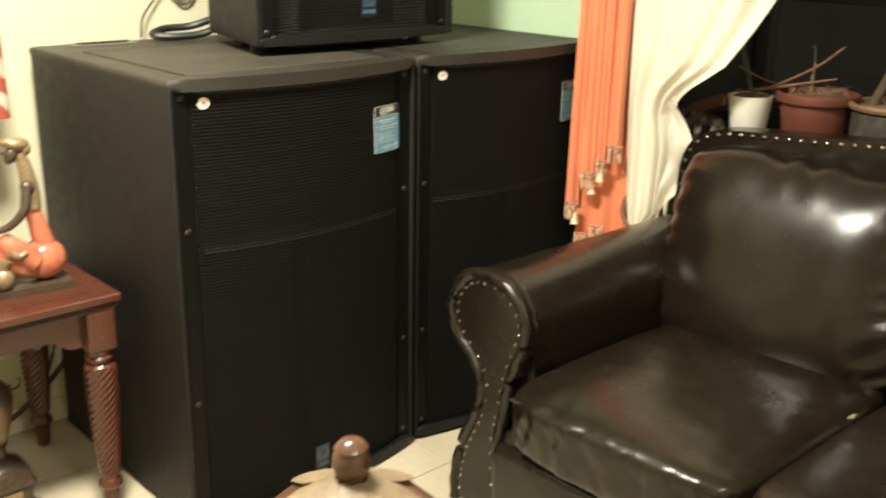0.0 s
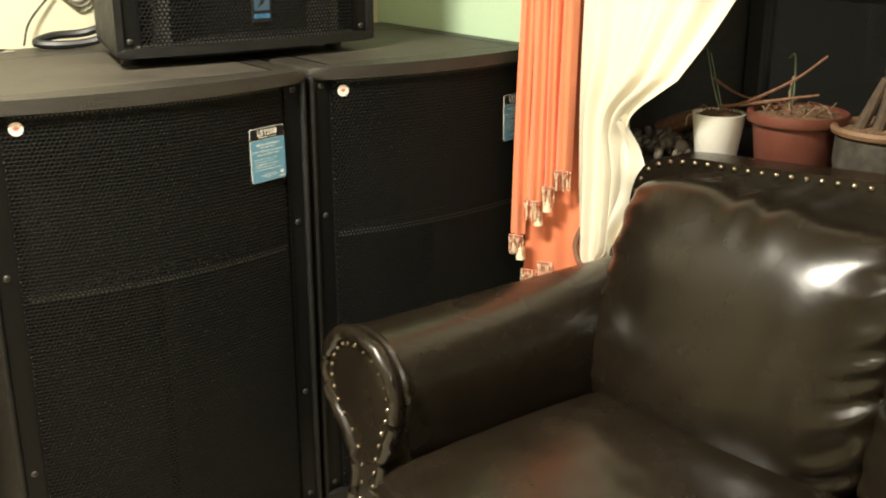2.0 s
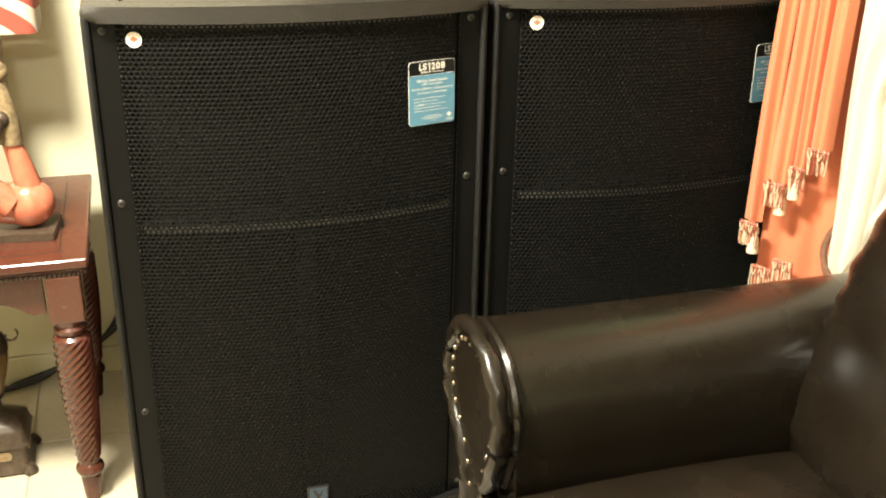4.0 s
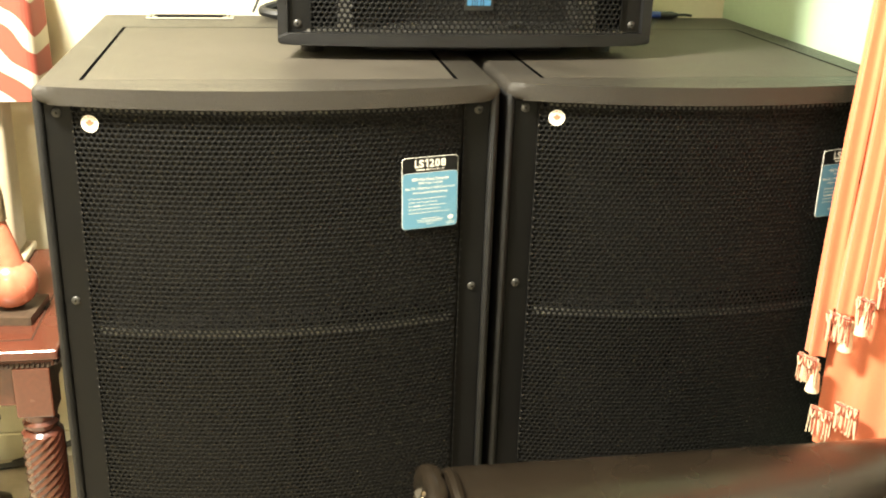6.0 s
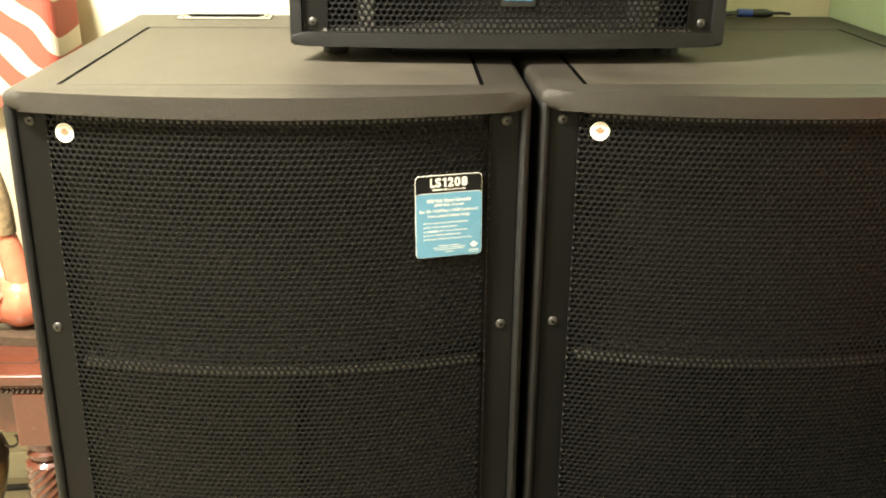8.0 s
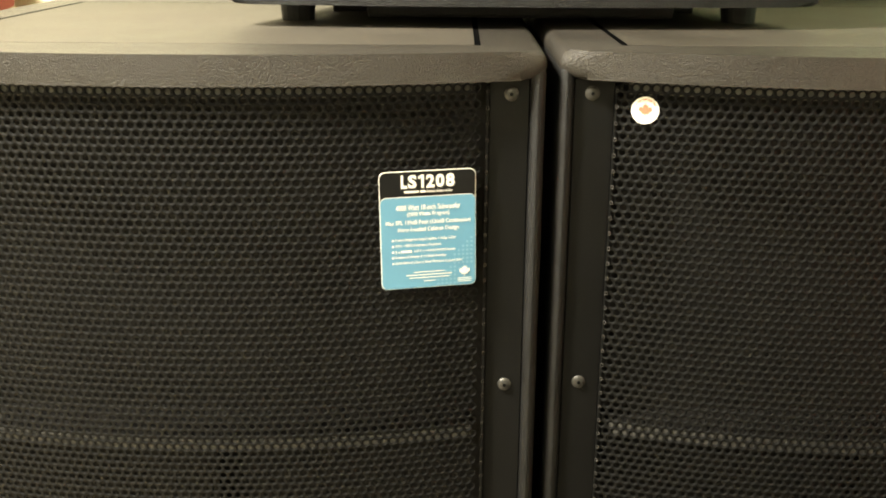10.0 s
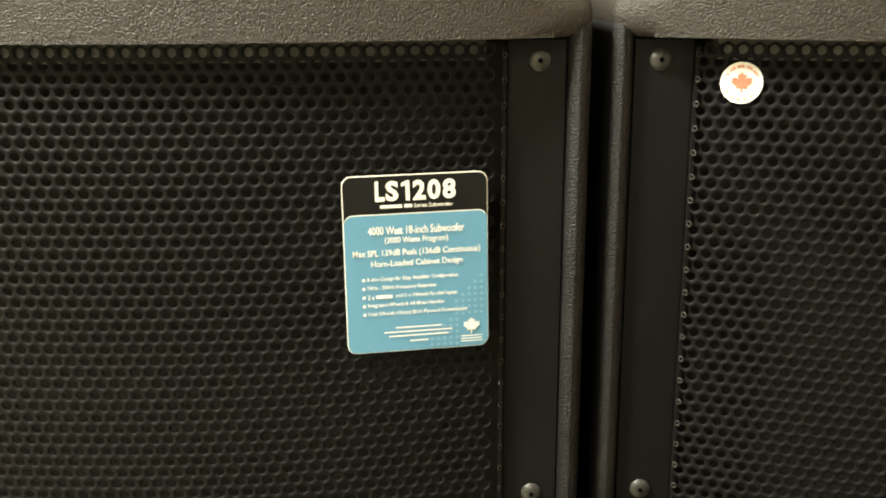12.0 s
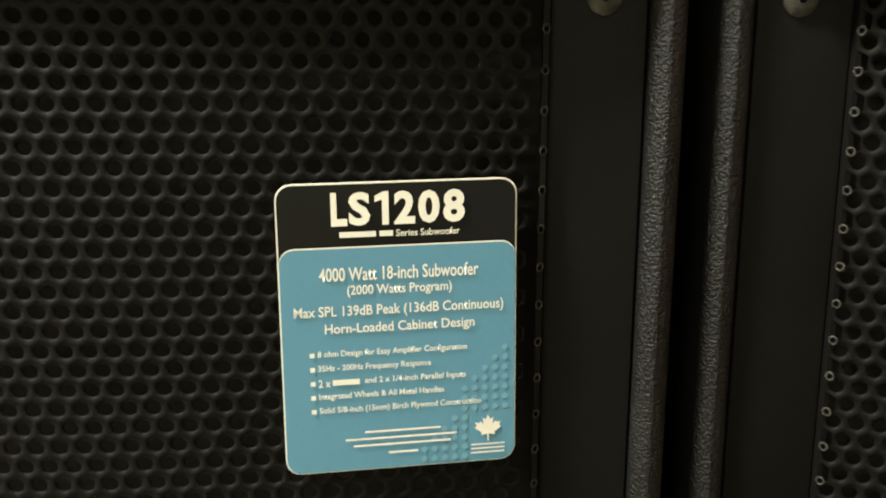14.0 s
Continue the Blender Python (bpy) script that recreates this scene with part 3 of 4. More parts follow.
    part("leaf_print", flat(maple_leaf(0.0056), M_WHITE), None, card, at=pose(0.0338, -0.0015, -0.0425))
    for z in (-0.0490, -0.0507, -0.0524):
        bar(0.0270, 0.0405, z, 0.0006)
    rb = bmesh.new()
    for i in range(20):
        for j in range(12):
            x, z = 0.0405 - i * 0.0040, -0.0535 + j * 0.0040
            if z + 0.0535 < 0.048 - 0.0031 * i * 1.6 - (0.0 if i < 5 else 0.004) and not (x > 0.025 and z < -0.035):
                bmesh.ops.create_circle(rb, cap_ends=True, segments=8, radius=0.0013, matrix=Matrix.Translation((x, 0, z)) @ pose(0, 0, 0, 90))
    part("dot_pattern", rb, M_TEAL2, card, at=pose(0, -0.0013, 0))


sub_a = subwoofer()
sub_b = copy_thing(sub_a, pose(0.6835, 0.008, 0))
# its middle board sits a little deeper behind the grille
for board in sub_b.children:
    if board.name.startswith("divider"):
        board.matrix_basis = pose(0, 0.003, 0) @ board.matrix_basis


# ---------- the loudspeaker on top ----------
def top_speaker():
    z0, z1, x0, x1, yf = 1.084, 1.49, 0.345, 0.973, 0.200
    c = (x0 + x1) / 2
    sp = thing("top_loudspeaker", "wide black loudspeaker with perforated grille, on two subwoofers", "loudspeaker", at=(c, yf, z0))
    hw, H, D, B = (x1 - x0) / 2, z1 - z0, 0.36, 0.022

    def front(q, e=0.0):
        return e - B * (1 - (q / hw) ** 2)

    def board(a, b, e, bevel, w=hw):
        n = 24
        pts = [(-w + 2 * w * i / n, front(-w + 2 * w * i / n, e)) for i in range(n + 1)]
        return prism(pts + [(w - 0.085, D), (-w + 0.085, D)], "z", a, b, bevel, 3)

    part("top_panel", board(H - 0.024, H, -0.008, 0.008), M_SHELL, sp, "", True)
    part("bottom_panel", board(0, 0.020, -0.008, 0.008), M_SHELL, sp, "", True)
    for s in (-1, 1):
        side = prism([(s * hw, -0.008), (s * (hw - 0.016), -0.008), (s * (hw - 0.101), D), (s * (hw - 0.085), D)], "z", 0.004, H - 0.004)
        part("side_panel", side, M_SHELL, sp)
        part("mounting_strip", box(min(s * (hw - 0.016), s * (hw - 0.052)), max(s * (hw - 0.016), s * (hw - 0.052)), 0.0, 0.002, 0.021, H - 0.025), M_STRIP, sp)
        for z in (0.033, H / 2, H - 0.037):
            screw(sp, s * (hw - 0.032), 0.0, z)
        part("brace", box(s * 0.205 - 0.011, s * 0.205 + 0.011, -0.006, 0.1, 0.02, H - 0.024), M_EDGE, sp)
        for y in (0.085, 0.27):
            part("foot", lathe([(0.019, 0), (0.021, 0.025)], 18), M_RUBBER, sp, at=pose(s * (0.255 if y < 0.1 else 0.19), y, -0.0245))
    part("skid", box(-0.17, 0.17, 0.03, 0.16, -0.0165, 0.001, 0.004), M_SHELL, sp)
    # unseen bar, added to keep the bright wall from showing through the gap
    part("gap_light_block", box(-hw + 0.085, hw - 0.085, 0.20, 0.235, -0.0245, 0.001, 0.003), M_SHELL, sp)
    part("back_panel", box(-hw + 0.1, hw - 0.1, D - 0.02, D - 0.002, 0.02, H - 0.024), M_SHELL, sp)
    part("baffle", prism([(-hw + 0.05, 0.1), (hw - 0.05, 0.1), (hw - 0.06, 0.12), (-hw + 0.06, 0.12)], "z", 0.02, H - 0.024), M_INSIDE, sp)
    part("lower_rail", board(0.020, 0.024, 0.006, 0.0, hw - 0.04), M_EDGE, sp)
    part("grille", perforated("grille", -hw + 0.052, hw - 0.052, 0.020, H - 0.024, 0.0092, 0.0032, 12, lambda q: front(q, 0.001), M_GRILLE, 0.0012), None, sp, "black perforated steel grille")
    for s in (-1, 1):
        e = s * (hw - 0.052)
        part("bent_edge", box(min(e, e - s * 0.002), max(e, e - s * 0.002), float(front(e, 0.001)), 0.005, 0.021, H - 0.025), M_GRILLE, sp)
    badge = part("badge", box(-0.024, 0.024, -0.003, 0, -0.038, 0.038, 0.001, 1), M_LBLACK, sp, "small black and blue badge", at=pose(0.011, float(front(0.011, 0.001)) - 0.0006, 0.096))
    part("emblem", flat(rounded(-0.019, 0.019, -0.012, 0.033, 0.003), M_BADGE), None, badge, at=pose(0, -0.0034, 0))
    part("emblem_mark", flat([(-0.013, 0.028), (-0.005, 0.028), (0.001, 0.014), (0.015, 0.030), (0.003, 0.002), (-0.012, -0.006), (-0.003, 0.004), (-0.003, 0.011)], M_LBLACK), None, badge, at=pose(0, -0.0038, 0))
    for xa, xb in ((-0.020, -0.012), (-0.0105, -0.008), (-0.0065, -0.004), (-0.0025, 0.002), (0.0035, 0.0065), (0.008, 0.019)):
        part("emblem_bar", flat(rounded(xa, xb, -0.029, -0.019, 0.0012), M_BLUE), None, badge, at=pose(0, -0.0034, 0))
    return sp


top_speaker()


# ---------- the sofa ----------
def sofa():
    so = thing("sofa", "dark brown leather sofa with rolled arms and brass nailheads", "sofa", at=(0, 0, 0))
    centre = -1.40

    def mirror(y, s):
        return centre + s * (y - centre)

    outline = [(-0.340, 0.05), (-0.342, 0.12), (-0.364, 0.21), (-0.410, 0.31), (-0.421, 0.38), (-0.396, 0.43), (-0.346, 0.475), (-0.322, 0.53), (-0.334, 0.586), (-0.374, 0.628), (-0.425, 0.641), (-0.492, 0.630), (-0.540, 0.585), (-0.550, 0.53), (-0.530, 0.47), (-0.508, 0.41), (-0.498, 0.35), (-0.482, 0.27), (-0.478, 0.2), (-0.486, 0.12), (-0.490, 0.05)]
    body = [(-0.335, 0.05), (-0.345, 0.2), (-0.395, 0.33), (-0.400, 0.40), (-0.365, 0.45), (-0.318, 0.49), (-0.300, 0.54), (-0.315, 0.59), (-0.360, 0.628), (-0.425, 0.640), (-0.488, 0.625), (-0.532, 0.58), (-0.548, 0.52), (-0.552, 0.45), (-0.552, 0.30), (-0.55, 0.05)]
    nail = mesh_of("nailhead", lathe([(0.0046, 0), (0.0042, 0.0018), (0.0030, 0.0032), (0.0012, 0.0039)], 12), M_NAIL, True)
    for s in (1, -1):
        line = spline([(0, y, z) for y, z in outline], 4)
        arm = part("arm", prism([(mirror(p.y, s), p.z) for p in spline([(0, y, z) for y, z in body], 4)], "x", 0.545, 1.29, 0.012, 3), M_LEATHER, so, "", True)
        panel = part("arm_front", prism([(mirror(p.y, s), p.z) for p in line], "x", 0.512, 0.552, 0.012, 3), M_LEATHER, arm, "", True)
        part("piping", tube([(0.542, mirror(p.y, s), p.z) for p in line[20:64]], 0.009, 8), M_LEATHER, arm, "", True)
        welt = tube([(0.516 + 0.0015 * math.sin(i * 1.9), mirror(p.y, s), p.z) for i, p in enumerate(line)], 0.014, 10)
        for v in welt.verts:
            v.co += 0.003 * noise.noise_vector(v.co * 40)
        part("welt", welt, M_LEATHER, arm, "", True)
        # nails follow the outline of the front, a little way in
        dist = 0.0
        for a, b, d in zip(line, line[1:], line[2:]):
            dist += (b - a).length
            if dist > 0.021:
                dist = 0.0
                along = (d - a).normalized()
                inward = Vector((0, along.z, -along.y)) * -0.020
                test = b + inward
                n = new("nailhead", nail)
                n.parent, n.matrix_basis = panel, pose(0.5123, mirror(test.y, s), test.z, 0, -90, 0)
    part("seat_frame", box(0.50, 1.28, mirror(-0.5, -1), -0.50, 0.07, 0.30, 0.02, 3), M_LEATHER, so)
    part("front_rail", box(0.478, 0.53, mirror(-0.49, -1), -0.49, 0.06, 0.27, 0.02, 4), M_LEATHER, so, "", True)

    width = (mirror(-0.556, -1) + 0.556) / -3
    for k in range(3):
        y1 = -0.556 - width * k
        yc = y1 - width / 2

        def seat(p, u):
            puff = 0.018 * (1 - u.y ** 2) * max(0, u.z) * (1 - min(1, abs(u.x)) ** 2)
            lip = max(0, -u.x - 0.70) / 0.30
            crease = lip * (0.006 * noise.noise(Vector((p.y * 17, p.z * 9, k * 1.7))) + 0.0045 * noise.noise(Vector((p.y * 44, p.z * 30, 2.2))))
            wr = lip * 0.0035 * noise.noise(Vector((p.x * 20, p.y * 30, 5.1))) + 0.005 * noise.noise(Vector((p.x * 5, p.y * 5, k * 3.1))) + 0.0012 * noise.noise(Vector((p.x * 22, p.y * 22, 7.7)))
            return p + Vector((-0.012 * (1 - u.y ** 2) * max(0, -u.x) + crease, 0, puff + wr * max(0, u.z)))

        cush = part("seat_cushion", pillow(0.76, yc, 0.376, 0.335, width / 2 + 0.004, 0.077, 7, 54, seat), M_LEATHER, so, "", True)
        part("seam", tube([(0.436, y1 - 0.03 - (width - 0.06) * i / 12, 0.428) for i in range(13)], 0.0035, 6), M_LEATHER, cush, "", True)
        yb1 = -0.484 if k == 0 else -0.556 - width * k
        yb0 = mirror(-0.452, -1) if k == 2 else -0.556 - width * (k + 1)

        def back(p, u):
            f = max(0, -u.x)
            bulge = 0.046 * (1 - u.y ** 4) * (1 - abs(u.z) ** 3) * f
            side = max(0, abs(u.y) - 0.66) / 0.34
            pucker = (0.007 * math.sin(p.z * 118 + 3.0 * math.sin(p.y * 21) + 1.5 * math.sin(p.z * 31)) + 0.012 * noise.noise(Vector((p.y * 9, p.z * 26, 4.0)))) * side * f * (1 - 0.3 * u.z)
            top = max(0, u.z - 0.6) / 0.4
            ruffle = 0.005 * top * math.sin(p.y * 48 + 2 * math.sin(p.y * 17))
            soft = 0.010 * noise.noise(Vector((p.y * 5, p.z * 5, k * 2.3 + 0.5)))
            lean = 0.30 * p.z + 0.034 * max(0, abs(u.y) - 0.40) ** 2 / 0.36 * f
            return p + Vector((-bulge + pucker + soft * f + lean, 0, ruffle))

        part("back_cushion", pillow(1.165, (yb0 + yb1) / 2, 0.636, 0.108, (yb1 - yb0) / 2 + 0.010, 0.236, 6.0, 46, back), M_LEATHER, so, "", True)
    tops = [(-0.386, 0.60), (-0.388, 0.70), (-0.396, 0.79), (-0.426, 0.848), (-0.48, 0.878), (-0.56, 0.891), (-0.72, 0.903), (-0.95, 0.922), (-1.18, 0.932), (-1.40, 0.935)]
    half = [(p.y, p.z) for p in spline([(0, y, z) for y, z in tops], 4)]
    poly = [(-0.386, 0.05)] + half + [(mirror(y, -1), z) for y, z in half[-2::-1]] + [(mirror(-0.386, -1), 0.05)]
    backrest = part("back_frame", prism(poly, "x", 1.262, 1.340, 0.022, 4), M_LEATHER, so, "", True)
    dist, prev = 0.0, None
    for y, z in poly[1:-1]:
        p = Vector((0, y, z))
        if prev is not None:
            while (p - prev).length + dist >= 0.033:
                step = 0.033 - dist
                prev = prev + (p - prev).normalized() * step
                dist = 0.0
                n = new("nailhead", nail)
                out = Vector((0, prev.y - centre, (prev.z - 0.4) * 2.2)).normalized()
                q = prev - out * 0.013
                n.parent, n.matrix_basis = backrest, pose(1.2645, q.y, q.z, 0, -70, 0) @ Matrix.Diagonal((1.6, 1.6, 1.7, 1))
            dist += (p - prev).length
        prev = p
    tear = pillow(0.858, -0.556 - width, 0.452, 0.017, 0.004, 0.002, 3, 8, lambda p, u: p + 0.004 * noise.noise_vector(p * 90))
    part("torn_stuffing", tear, M_STRAW, so, "small tear showing yellowish stuffing", True)
    for x in (0.55, 1.25):
        for y in (-0.42, mirror(-0.42, -1)):
            part("foot", lathe([(0.025, 0), (0.035, 0.03), (0.03, 0.07)], 16), M_DARKFOOT, so, at=pose(x, y, 0))
    return so


sofa()


# ---------- the end table and what stands on it ----------
def end_table():
    x0, x1, y0, y1, zt = -0.66, -0.046, 0.185, 0.695, 0.560
    tb = thing("end_table", "dark cherry wooden end table with spiral-turned legs", "table", at=(0, 0, 0))
    part("tabletop", box(x0, x1, y0, y1, zt - 0.020, zt, 0.005, 3), M_CHERRY, tb)
    bead = mesh_of("rope_bead", lathe([(0.001, -0.0055), (0.0035, -0.003), (0.0042, 0), (0.0035, 0.003), (0.001, 0.0055)], 6), M_DARKFOOT, True)
    part("top_moulding", box(x0 + 0.010, x1 - 0.010, y0 + 0.010, y1 - 0.010, zt - 0.036, zt - 0.022, 0.004, 3), M_CHERRY, tb)
    for k in range(int((x1 - x0 - 0.02) / 0.0085)):
        part("rope_bead", bead, None, tb, at=pose(x0 + 0.016 + 0.0085 * k, y0 + 0.0085, zt - 0.0315, 0, 32, 0))
    for k in range(int((y1 - y0 - 0.02) / 0.0085)):
        part("rope_bead", bead, None, tb, at=pose(x1 - 0.0085, y0 + 0.016 + 0.0085 * k, zt - 0.0315, 32, 0, 0))
    part("inlay_border", box(x0 + 0.05, x1 - 0.05, y0 + 0.045, y0 + 0.048, zt, zt + 0.0006), M_DARKFOOT, tb)
    part("inlay_border", box(x1 - 0.053, x1 - 0.05, y0 + 0.048, y1 - 0.05, zt, zt + 0.0006), M_DARKFOOT, tb)
    # apron with a scalloped lower edge
    ax0, ax1 = x0 + 0.09, x1 - 0.09
    n = 40
    low = []
    for i in range(n + 1):
        u = i / n
        e = min(u, 1 - u)
        low.append((ax0 + (ax1 - ax0) * u, 0.438 + (0.0 if e < 0.06 else 0.028 * min(1, (e - 0.06) / 0.10)) - (0.010 if 0.20 < e < 0.24 else 0)))
    part("apron", prism(low + [(ax1, zt - 0.036), (ax0, zt - 0.036)], "y", y0 + 0.035, y0 + 0.057), M_CHERRY, tb)
    part("apron", box(ax0, ax1, y1 - 0.057, y1 - 0.035, 0.44, zt - 0.036), M_CHERRY, tb)
    for x in (x0 + 0.035, x1 - 0.057):
        part("apron", box(x, x + 0.022, y0 + 0.08, y1 - 0.08, 0.44, zt - 0.036), M_CHERRY, tb)

    def twist(a, z, r):
        if 0.10 < z < 0.385:
            return r + 0.0021 * math.sin(11 * a - z * 370)
        return r

    prof = [(0.012, 0), (0.017, 0.004), (0.021, 0.05), (0.020, 0.062), (0.026, 0.066), (0.029, 0.074), (0.027, 0.082), (0.021, 0.090)]
    prof += [(0.021 + 0.0145 * math.sin(0.15 + 1.75 * k / 130), 0.10 + 0.285 * k / 130) for k in range(131)]
    prof += [(0.026, 0.392), (0.031, 0.398), (0.032, 0.406), (0.027, 0.412), (0.030, 0.420), (0.030, 0.426)]
    leg = mesh_of("leg", lathe(prof, 72, twist), M_CHERRY, True)
    block = mesh_of("leg_block", box(-0.032, 0.032, -0.032, 0.032, 0.426, zt - 0.036, 0.003), M_CHERRY)
    for x in (x0 + 0.05, x1 - 0.05):
        for y in (y0 + 0.038, y1 - 0.05):
            lg = new("leg", leg)
            lg.parent, lg.location = tb, (x, y, 0)
            part("leg_block", block, None, lg)
    return tb


end_table()
TABLE = 0.5605


def table_lamp():
    lp = thing("table_lamp", "cream square-bodied table lamp with zebra-striped shade, on end table", "lamp", at=(-0.242, 0.645, TABLE))
    part("base", box(-0.062, 0.062, -0.060, 0.060, 0, 0.016, 0.004), M_CERAMIC, lp)
    part("body", box(-0.048, 0.048, -0.046, 0.046, 0.016, 0.385, 0.012, 3), M_CERAMIC, lp, "", True)
    part("neck", lathe([(0.03, 0.385), (0.014, 0.390), (0.010, 0.40), (0.016, 0.405), (0.016, 0.42)], 20), M_GOLD, lp, "", True)
    # four-sided shade with rounded corners, open at both ends
    bm = bmesh.new()
    rings = []
    for z, g in ((0.352, 1.0), (0.46, 0.985), (0.575, 0.97), (0.575, 0.955), (0.46, 0.97), (0.352, 0.985)):
        rings.append([bm.verts.new((x * g, y * g, z)) for x, y in rounded(-0.133, 0.133, -0.085, 0.085, 0.022, 5)])
    for lo, hi in zip(rings, rings[1:] + rings[:1]):
        for i in range(len(lo)):
            j = (i + 1) % len(lo)
            bm.faces.new((lo[i], lo[j], hi[j], hi[i]))
    part("shade", bm, M_ZEBRA, lp, "cream shade with red-orange zebra stripes")
    part("finial", tube([(0, 0, 0.41), (0, 0, 0.60)], 0.004, 8), M_GOLD, lp)
    part("spider", tube([(-0.125, 0, 0.566), (0, 0, 0.566), (0.125, 0, 0.566)], 0.002, 6), M_GOLD, lp)


table_lamp()


def figurine():
    """A seated glazed figure, kept as one plain rounded form on its slab."""
    bm = bmesh.new()

    def blob(c, r, turn=(0, 0, 0), slot=0, seg=20):
        start = len(bm.faces)
        bmesh.ops.create_uvsphere(bm, u_segments=seg, v_segments=seg // 2, radius=1, matrix=pose(*c, *turn) @ Matrix.Diagonal((*r, 1)))
        bm.faces.ensure_lookup_table()
        for f in bm.faces[start:]:
            f.material_index = slot

    def limb(points, r, r_end, slot):
        start = len(bm.faces)
        tube(spline(points, 5), r, 10, bm, r_end)
        bm.faces.ensure_lookup_table()
        for f in bm.faces[start:]:
            f.material_index = slot

    start = len(bm.faces)
    box(-0.105, 0.075, -0.055, 0.055, 0, 0.016, 0, 2, bm)
    bm.faces.ensure_lookup_table()
    for f in bm.faces[start:]:
        f.material_index = 1
    blob((0.025, 0, 0.062), (0.052, 0.045, 0.048))
    blob((-0.02, -0.008, 0.062), (0.062, 0.035, 0.036), (0, 18, 0))
    limb([(0.0, -0.02, 0.066), (-0.050, -0.022, 0.108), (-0.068, -0.02, 0.128)], 0.032, 0.021, 0)
    limb([(-0.068, -0.02, 0.128), (-0.070, -0.02, 0.08), (-0.060, -0.024, 0.022)], 0.021, 0.012, 0)
    limb([(0.034, 0, 0.08), (0.022, 0, 0.14), (0.008, 0, 0.200)], 0.027, 0.017, 0)
    limb([(0.010, 0, 0.186), (0.012, 0, 0.232), (0.006, 0, 0.282), (-0.004, 0, 0.314)], 0.024, 0.012, 2)
    blob((0.002, -0.018, 0.236), (0.016, 0.014, 0.018), (0, 0, 0), 1)
    limb([(0.000, -0.024, 0.240), (-0.014, -0.038, 0.192), (-0.046, -0.036, 0.160), (-0.080, -0.030, 0.148)], 0.012, 0.007, 1)
    blob((-0.022, -0.004, 0.310), (0.015, 0.013, 0.021), (0, 30, 0), 1)
    limb([(-0.030, -0.004, 0.312), (-0.042, -0.006, 0.319)], 0.006, 0.003, 1)
    blob((-0.008, 0, 0.334), (0.029, 0.022, 0.015), (0, 8, 0), 2)
    blob((0.010, 0, 0.322), (0.014, 0.016, 0.016), (0, 0, 0), 2)
    blob((-0.024, -0.002, 0.340), (0.016, 0.015, 0.010), (0, -10, 0), 2)
    blob((-0.075, -0.040, 0.042), (0.024, 0.022, 0.026), (0, 0, 0), 2)
    limb([(-0.075, -0.042, 0.06), (-0.066, -0.045, 0.085)], 0.010, 0.013, 2)
    limb([(-0.055, -0.040, 0.100), (-0.035, -0.046, 0.090), (-0.02, -0.048, 0.098)], 0.011, 0.006, 2)
    ob = tagged(part("figurine", mesh_of("figurine", bm, [M_GLAZE, M_BRONZE, M_GOLD], True), None), "orange and bronze glazed seated figurine on end table", "figurine")
    ob.matrix_world = pose(-0.178, 0.352, TABLE, 0, 0, -6)


figurine()


def floor_urn():
    ur = thing("urn", "amber glass urn with dark metal stand, on tiled floor", "urn", at=(-0.288, 0.405, 0))
    bm = bmesh.new()
    rings = []
    for w, z in ((0.066, 0.006), (0.062, 0.018), (0.055, 0.030), (0.056, 0.060), (0.063, 0.068), (0.064, 0.076), (0.060, 0.084), (0.057, 0.102), (0.046, 0.120), (0.026, 0.130), (0.016, 0.136), (0.014, 0.158), (0.022, 0.168)):
        rings.append([bm.verts.new((x, y, z)) for x, y in rounded(-w, w, -w, w, w * (0.22 if z < 0.11 else 0.9), 4)])
    for lo, hi in zip(rings, rings[1:]):
        for i in range(len(lo)):
            j = (i + 1) % len(lo)
            bm.faces.new((lo[i], lo[j], hi[j], hi[i]))
    bm.faces.new(rings[0])
    bm.faces.new(rings[-1])
    part("base", bm, M_BRONZE, ur, "square dark bronze base with ogee sides", True)
    for sx in (-1, 1):
        for sy in (-1, 1):
            part("foot", lathe([(0.014, 0), (0.017, 0.006), (0.014, 0.014), (0.008, 0.022)], 14), M_BRONZE, ur, "", True, pose(sx * 0.058, sy * 0.058, 0))
    for k in range(4):
        panel = prism(rounded(-0.026, 0.026, 0.036, 0.058, 0.010), "y", -0.0585, -0.054)
        part("panel", panel, M_GOLD, ur, "worn gilt oval panel", at=pose(0, 0, 0, 0, 0, 90 * k))
    part("bowl", lathe([(0.018, 0.168), (0.024, 0.180), (0.034, 0.215), (0.043, 0.255), (0.045, 0.278), (0.043, 0.290)], 28), M_AMBER, ur, "amber glass bowl", True)
    part("rim", lathe([(0.0455, 0.276), (0.0465, 0.290), (0.040, 0.312), (0.028, 0.326), (0.018, 0.330)], 28), M_BRONZE, ur, "", True)
    for s in (-1, 1):
        c = [(s * (0.056 + 0.013 * math.cos(a)), 0, 0.300 + 0.012 * math.sin(a) + 0.002 * a) for a in [2.6 + k * 0.5 for k in range(10)]]
        part("handle", tube([(s * 0.042, 0, 0.300)] + c, 0.0026, 6), M_BRONZE, ur, "", True)


floor_urn()


